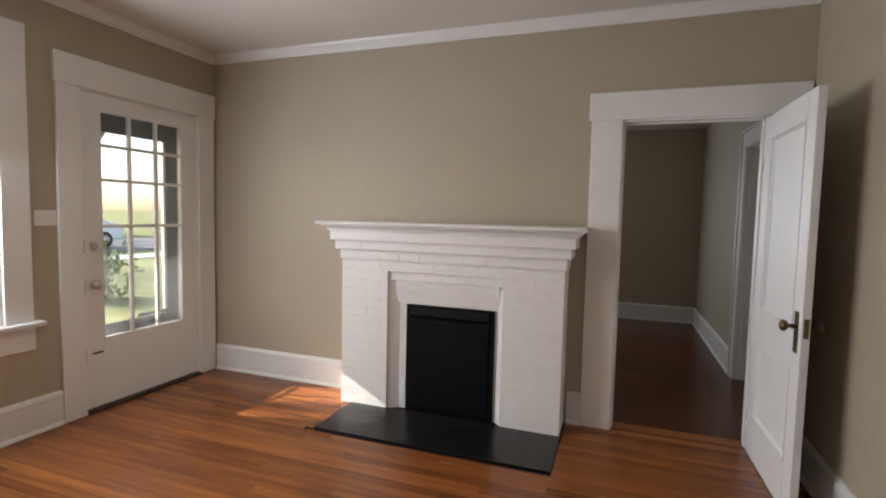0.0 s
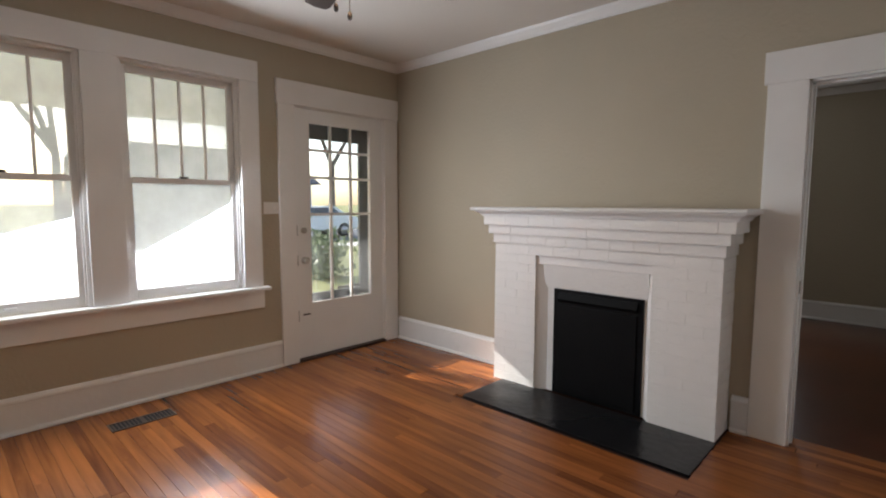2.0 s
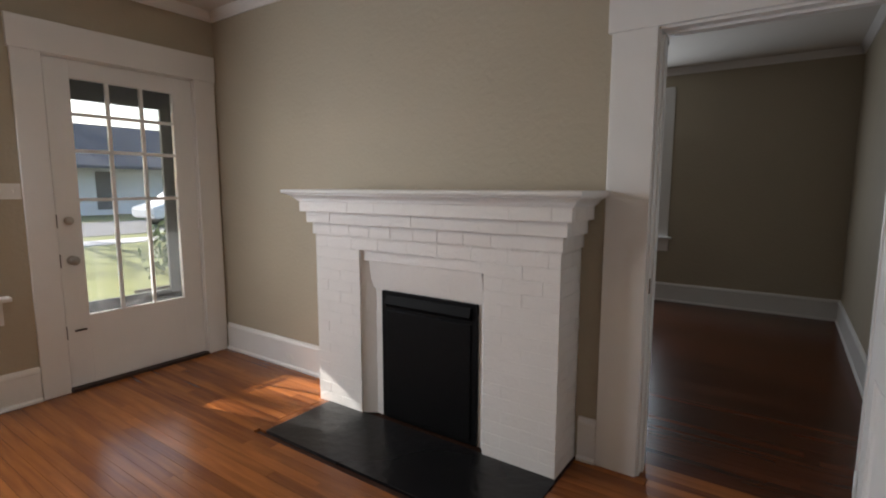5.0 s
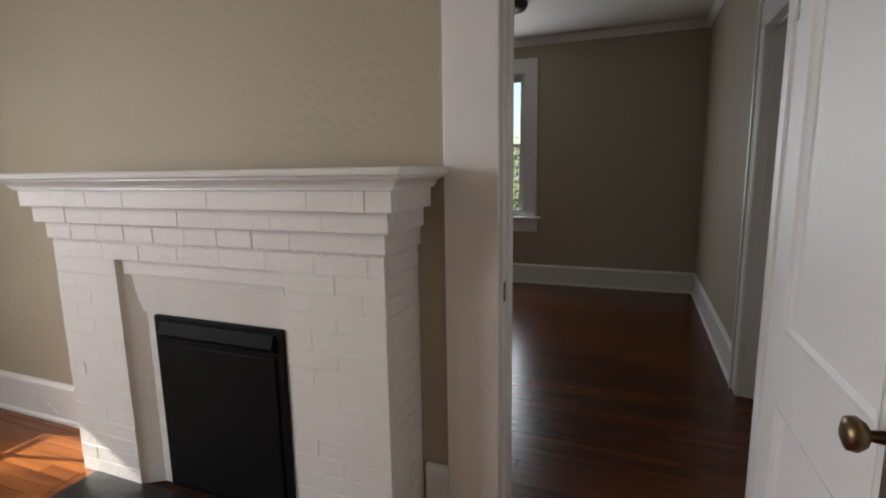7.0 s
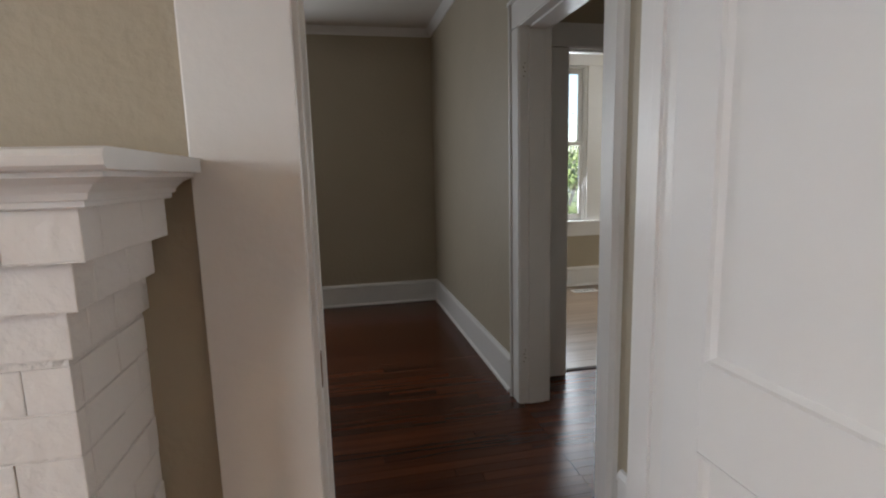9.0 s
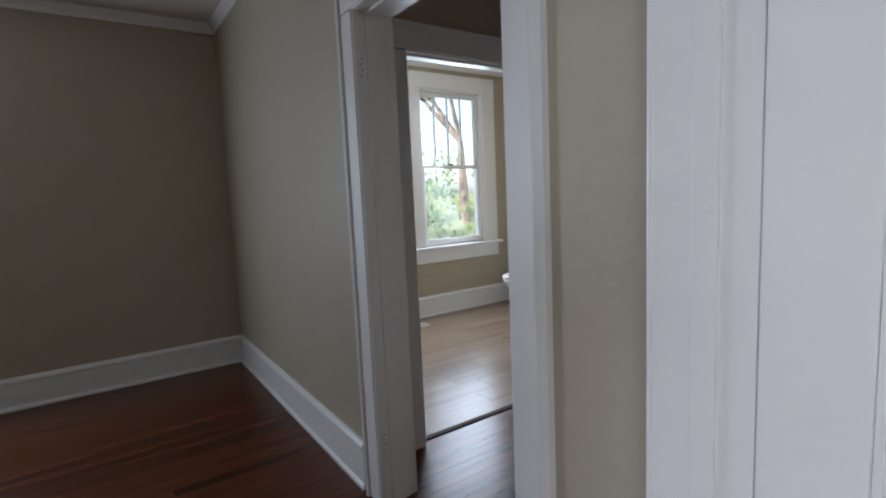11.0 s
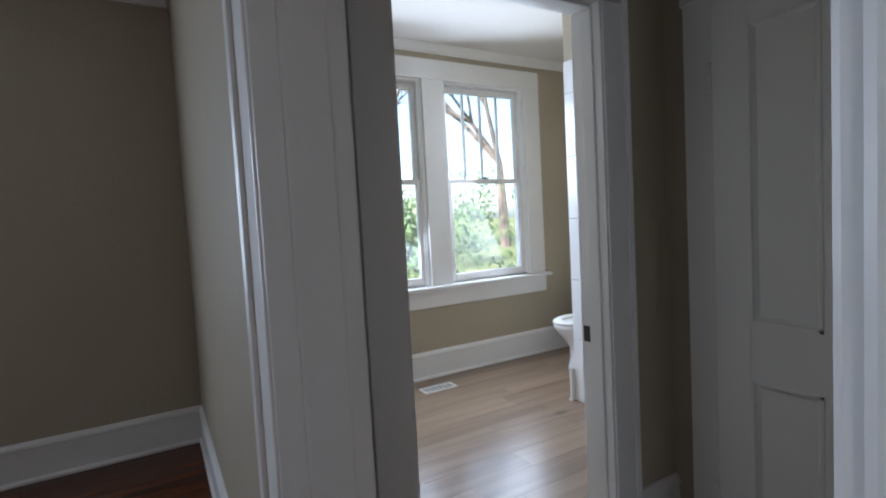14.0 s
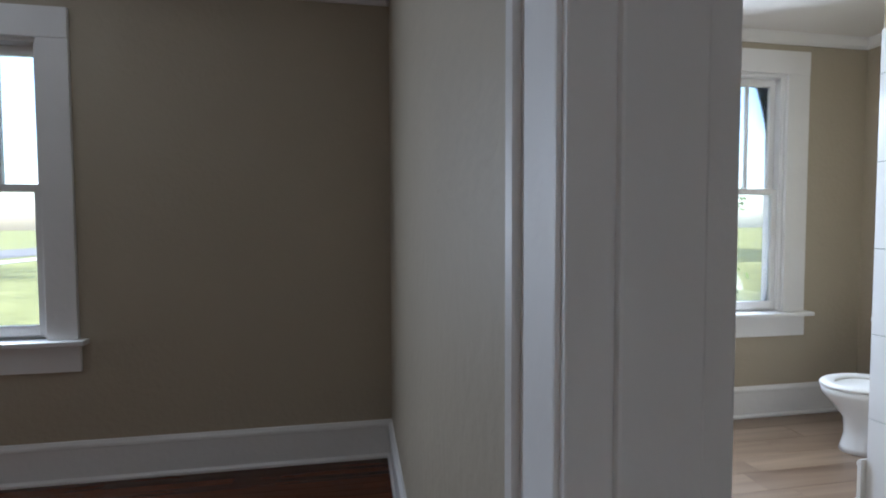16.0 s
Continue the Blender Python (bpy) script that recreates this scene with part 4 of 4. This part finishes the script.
def leaves(bm, centres, rnd, count, spread, size):
    for c_ in centres:
        for _ in range(count):
            p_ = c_ + Vector((rnd.gauss(0, spread), rnd.gauss(0, spread), rnd.gauss(0, spread * 0.8)))
            e = Euler((rnd.uniform(0, 6.3), rnd.uniform(0, 6.3), rnd.uniform(0, 6.3)))
            s_ = size * rnd.uniform(0.6, 1.3)
            bm.faces.new([bm.verts.new(p_ + e.to_matrix() @ Vector(v)) for v in ((-s_, 0, 0), (0, -s_ * 0.5, 0), (s_, 0, 0), (0, s_ * 0.5, 0))])


for k, (x, y, h, lf) in enumerate([(-24, 1.0, 11, 0), (-23.5, -6, 12, 0), (-25, 16, 12, 2), (-27, -17, 12, 0), (-40, 4, 14, 3), (-41, -12, 15, 2), (-24, -26, 13, 0), (-26, 30, 13, 2)]):
    tree(x, y, h, lf, "bare grey street tree" if not lf else "thinly leaved tall street tree", 10 + k)
for k, (x, y, h, lf) in enumerate([(5.2, 19, 9, 0), (9.4, 20, 9, 2), (12.6, 24, 10, 0), (1.5, 14, 9, 2), (-3, 18, 11, 0), (14, 22, 12, 2), (4, 22, 12, 0), (9, 25, 13, 3), (-6, 26, 12, 2), (19, 20, 12, 0)]):
    tree(x, y, h, lf, "bare grey garden tree" if not lf else "thinly leaved garden tree", 40 + k)


# added tree: crown sits out of view in the sun's path to dapple it
dapple_tree = thing("tree", "added lawn tree, its unseen crown dapples the sunlight", "tree", at=(-13, -3.9, -0.20))
part("trunk", turned(bmesh.new(), [(0.26, 0), (0.20, 1.0), (0.17, 4.0), (0.10, 7.0), (0.03, 9.5)], (0, 0, 0), n=12), BARK, dapple_tree)
rnd_ = random.Random(5)
tips_ = [Vector((rnd_.gauss(0, 1.3), rnd_.gauss(0, 1.3), rnd_.gauss(8.0, 1.4))) for _ in range(110)]
bm = bmesh.new()
leaves(bm, tips_, rnd_, 6, 0.35, 0.12)
part("crown", bm, LEAF, dapple_tree)


def bush(x, y, r, h, seed):
    rnd = random.Random(seed)
    b = thing("bush", "loose green garden bush", "bush", "garden bushes", at=(x, y, -0.20))
    bm = bmesh.new()
    for _ in range(9):
        a = rnd.uniform(0, 6.3)
        p_ = Vector((math.cos(a) * r * 0.5, math.sin(a) * r * 0.5, h * 0.7))
        side = Vector((0.02, 0, 0))
        bm.faces.new([bm.verts.new(v) for v in (-side, side, p_ + side * 0.4, p_ - side * 0.4)])
    part("stems", bm, BARK, b)
    bm = bmesh.new()
    cs = [Vector((rnd.uniform(-r, r), rnd.uniform(-r, r), rnd.uniform(0.15, 1) * h)) for _ in range(26)]
    leaves(bm, cs, rnd, 45, 0.22, 0.07)
    part("foliage", bm, LEAF, b)


for k, (x, y, r, h) in enumerate([(-5.3, 2.5, 0.3, 0.7), (7.6, 8.2, 1.0, 2.1), (6.4, 9.6, 0.9, 1.7), (10.0, 10.5, 1.2, 1.9), (2.2, 9.0, 0.9, 0.9), (-28.2, -2.0, 1.0, 1.3), (-28.2, 3.4, 1.0, 1.2), (9.9, 13.6, 1.3, 2.4), (3.6, 12.5, 1.3, 2.0), (12.6, 14.5, 1.6, 3.0), (0.6, 12.0, 1.2, 2.0)]):
    bush(x, y, r, h, 70 + k)

# ---- pieces: bricks, tiles, boards ----
brick_cache = {}


def piece(name, size, centre, material, parent, jit=0.0, turn=0.0, proud=1.0):
    key = (name, tuple(round(s, 3) for s in size), material.name)
    if key not in brick_cache:
        bm = bmesh.new()
        sx, sy, sz = (s / 2 for s in size)
        b = min(0.0010, sx * 0.3, sy * 0.3, sz * 0.3) if name not in ("board", "plank") else 0.0004
        if name in ("board", "plank"):
            lo = [bm.verts.new(p_) for p_ in ((-sx, -sy, -sz), (sx, -sy, -sz), (sx, sy, -sz), (-sx, sy, -sz))]
            hi = [bm.verts.new(p_) for p_ in ((-sx + b, -sy + b, sz), (sx - b, -sy + b, sz), (sx - b, sy - b, sz), (-sx + b, sy - b, sz))]
            bm.faces.new(hi)
            for i in range(4):
                bm.faces.new((lo[i], lo[(i + 1) % 4], hi[(i + 1) % 4], hi[i]))
        else:
            box(bm, -sx, sx, -sy, sy, -sz, sz)
            bmesh.ops.bevel(bm, geom=bm.edges[:], offset=b, segments=1, affect="EDGES")
        brick_cache[key] = mesh_of(name, bm, material)
    ob = new(name, brick_cache[key])
    ob.parent = parent
    ob.matrix_local = Matrix.Translation(centre) @ Euler((random.uniform(-jit, jit), random.uniform(-jit, jit), random.uniform(-jit, jit) + turn)).to_matrix().to_4x4()
    return ob


BL, BH, D = 0.205, 0.0665, 0.024


def course(y, x0, x1, z, h, off, parent):
    x = x0 - (BL / 2 if off else 0)
    while x < x1 - 0.01:
        a, b = max(x, x0), min(x + BL, x1)
        if b - a > 0.03:
            piece("brick", (b - a - 0.0006, D, h - 0.0034), ((a + b) / 2, y + D / 2 + random.uniform(-0.0012, 0.0008), z + h / 2), BRICK, parent, 0.0025)
        x += BL


nz = 16
for k in range(nz):
    z = k * BH
    if z + BH < RZ + 0.01:
        course(FY, FX0, RX0, z, BH, k % 2, f)
        course(FY, RX1, FX1, z, BH, k % 2, f)
    else:
        course(FY, FX0, FX1, z, BH, k % 2, f)
    # returns on both sides
    for xs in (FX0, FX1):
        cuts = [FY + D, -0.12, -0.002] if k % 2 else [FY + D, -0.05, -0.002]
        for a, b in zip(cuts, cuts[1:]):
            piece("brick", (D, b - a - 0.003, BH - 0.0036), (xs + (D / 2 if xs == FX0 else -D / 2) + random.uniform(-0.002, 0.002), (a + b) / 2, z + BH / 2), BRICK, f, 0.004)
for n_, (z, o) in enumerate(steps):
    bm = bmesh.new()
    x1 = FX1 + o
    box(bm, FX0 - o + 0.0015, x1 - 0.0015, FY - o + 0.0015, 0.0 if n_ < 1 else -0.03, z - 0.002, z + STEPH + 0.004)
    part("corbel_core", bm, MORTAR, f)
    x = FX0 - o
    ln = 0.205 if n_ != 0 else 0.158
    while x < x1 - 0.02:
        b = min(x + ln, x1)
        if x1 - b < 0.05:
            b = x1
        gap = 0.010 if n_ == 0 and FX0 + 0.25 < b < FX1 - 0.3 else 0.0012
        piece("brick", (b - x - gap, 0.05, STEPH), ((x + b) / 2, FY - o + 0.025 + random.uniform(-0.0015, 0.001), z + STEPH / 2), BRICK, f, 0.003)
        if gap > 0.005 and random.random() < 0.6:
            boxed("joint", f, STAIN, b - gap + random.uniform(-0.02, 0), b - gap / 2, FY - o + 0.0008, FY - o + 0.02, z + 0.006, z + STEPH - 0.006, bevel=0)
        x = b
    for xs, s_ in ((FX0 - o, 1), (x1, -1)):
        for a, b in ((FY - o + 0.05, -0.14), (-0.14, -0.03)):
            piece("brick", (0.05, b - a - 0.003, STEPH), (xs + s_ * 0.025, (a + b) / 2, z + STEPH / 2), BRICK, f, 0.003)

# shower tiles
z = 0.0
row = 0
while z < 2.28:
    h = min(0.1065, 2.30 - z)
    x = PX + 0.002 - (0.15 if row % 2 else 0.0)
    while x < 7.84:
        a, b = max(x, PX + 0.002), min(x + 0.30, 7.845)
        if b - a > 0.02:
            piece("tile", (b - a - 0.004, 0.008, h - 0.008), ((a + b) / 2, PY0 + 0.004, z + h / 2), TILE, w, 0.001)
        x += 0.30
    z += 0.1065
    row += 1
z, k = 0.0, 0
while z < 2.28:
    h = 0.415 if k else 0.43
    h = min(h, 2.30 - z)
    piece("tile", (0.008, PY1 - PY0 - 0.012, h - 0.003), (PX + 0.003, (PY0 + PY1) / 2 + 0.004, z + h / 2), TILE, w, 0.0005)
    z, k = z + h, k + 1


# floor boards
def boards(x0, x1, y0, y1, width, lengths, material, name, parent, top=0.0, skip=None, joined=False):
    rnd = random.Random(int(abs(y0) * 100 + x1 * 10))
    bm = bmesh.new() if joined else None
    y = y1
    while y > y0 + 0.005:
        ya = max(y - width, y0)
        x = x0 - rnd.choice(lengths) * rnd.random()
        while x < x1 - 0.02:
            ln = rnd.choice(lengths)
            a, b = max(x, x0), min(x + ln, x1)
            spans = [(a, b)]
            if skip and ya < skip[3] and y > skip[2]:
                spans = [(p_, q_) for p_, q_ in ((a, min(b, skip[0])), (max(a, skip[1]), b)) if q_ - p_ > 0.02]
            for p_, q_ in spans:
                if q_ - p_ < 0.02:
                    continue
                c_ = ((p_ + q_) / 2, (ya + y) / 2, top - 0.006)
                if joined:
                    sx, sy = (q_ - p_) / 2 - 0.0005, (y - ya) / 2 - 0.0006
                    bm.faces.new([bm.verts.new((c_[0] + u * sx, c_[1] + v * sy, top)) for u, v in ((-1, -1), (1, -1), (1, 1), (-1, 1))])
                else:
                    piece(name, (round(q_ - p_ - 0.001, 2), y - ya - 0.0007, 0.012), c_, material, parent)
            x += ln
        y = ya
    if joined:
        part("floorboards", bm, material, parent, kind="stuff")


floor_ob = bpy.data.objects["floor"]
bath_ob = bpy.data.objects["bathroom_floor"]
ring = (1.47, 3.055, -0.739, 0.0)
boards(0.0, XR, -3.3, 0.0, 0.0595, (0.9, 1.3, 1.7, 2.4), FLOOR, "board", floor_ob, 0.0, ring)
boards(0.0, XR, SOUTH, -3.3, 0.0595, (0.9, 1.3, 1.7), FLOOR, "board", floor_ob, 0.0, joined=True)
piece("board", (0.056, 0.737, 0.012), (1.5, -0.3695, -0.006), FLOOR, floor_ob)
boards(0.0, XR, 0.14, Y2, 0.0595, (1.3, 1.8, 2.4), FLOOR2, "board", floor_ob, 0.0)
boards(DW[0], DW[1], 0.0, 0.14, 0.0475, (2.1, 2.6), FLOOR, "board", floor_ob, 0.0)
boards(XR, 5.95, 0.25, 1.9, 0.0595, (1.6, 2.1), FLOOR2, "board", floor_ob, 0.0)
boards(XH, 7.85, 1.935, YB, 0.178, (1.22,), VINYL, "plank", bath_ob, 0.0)
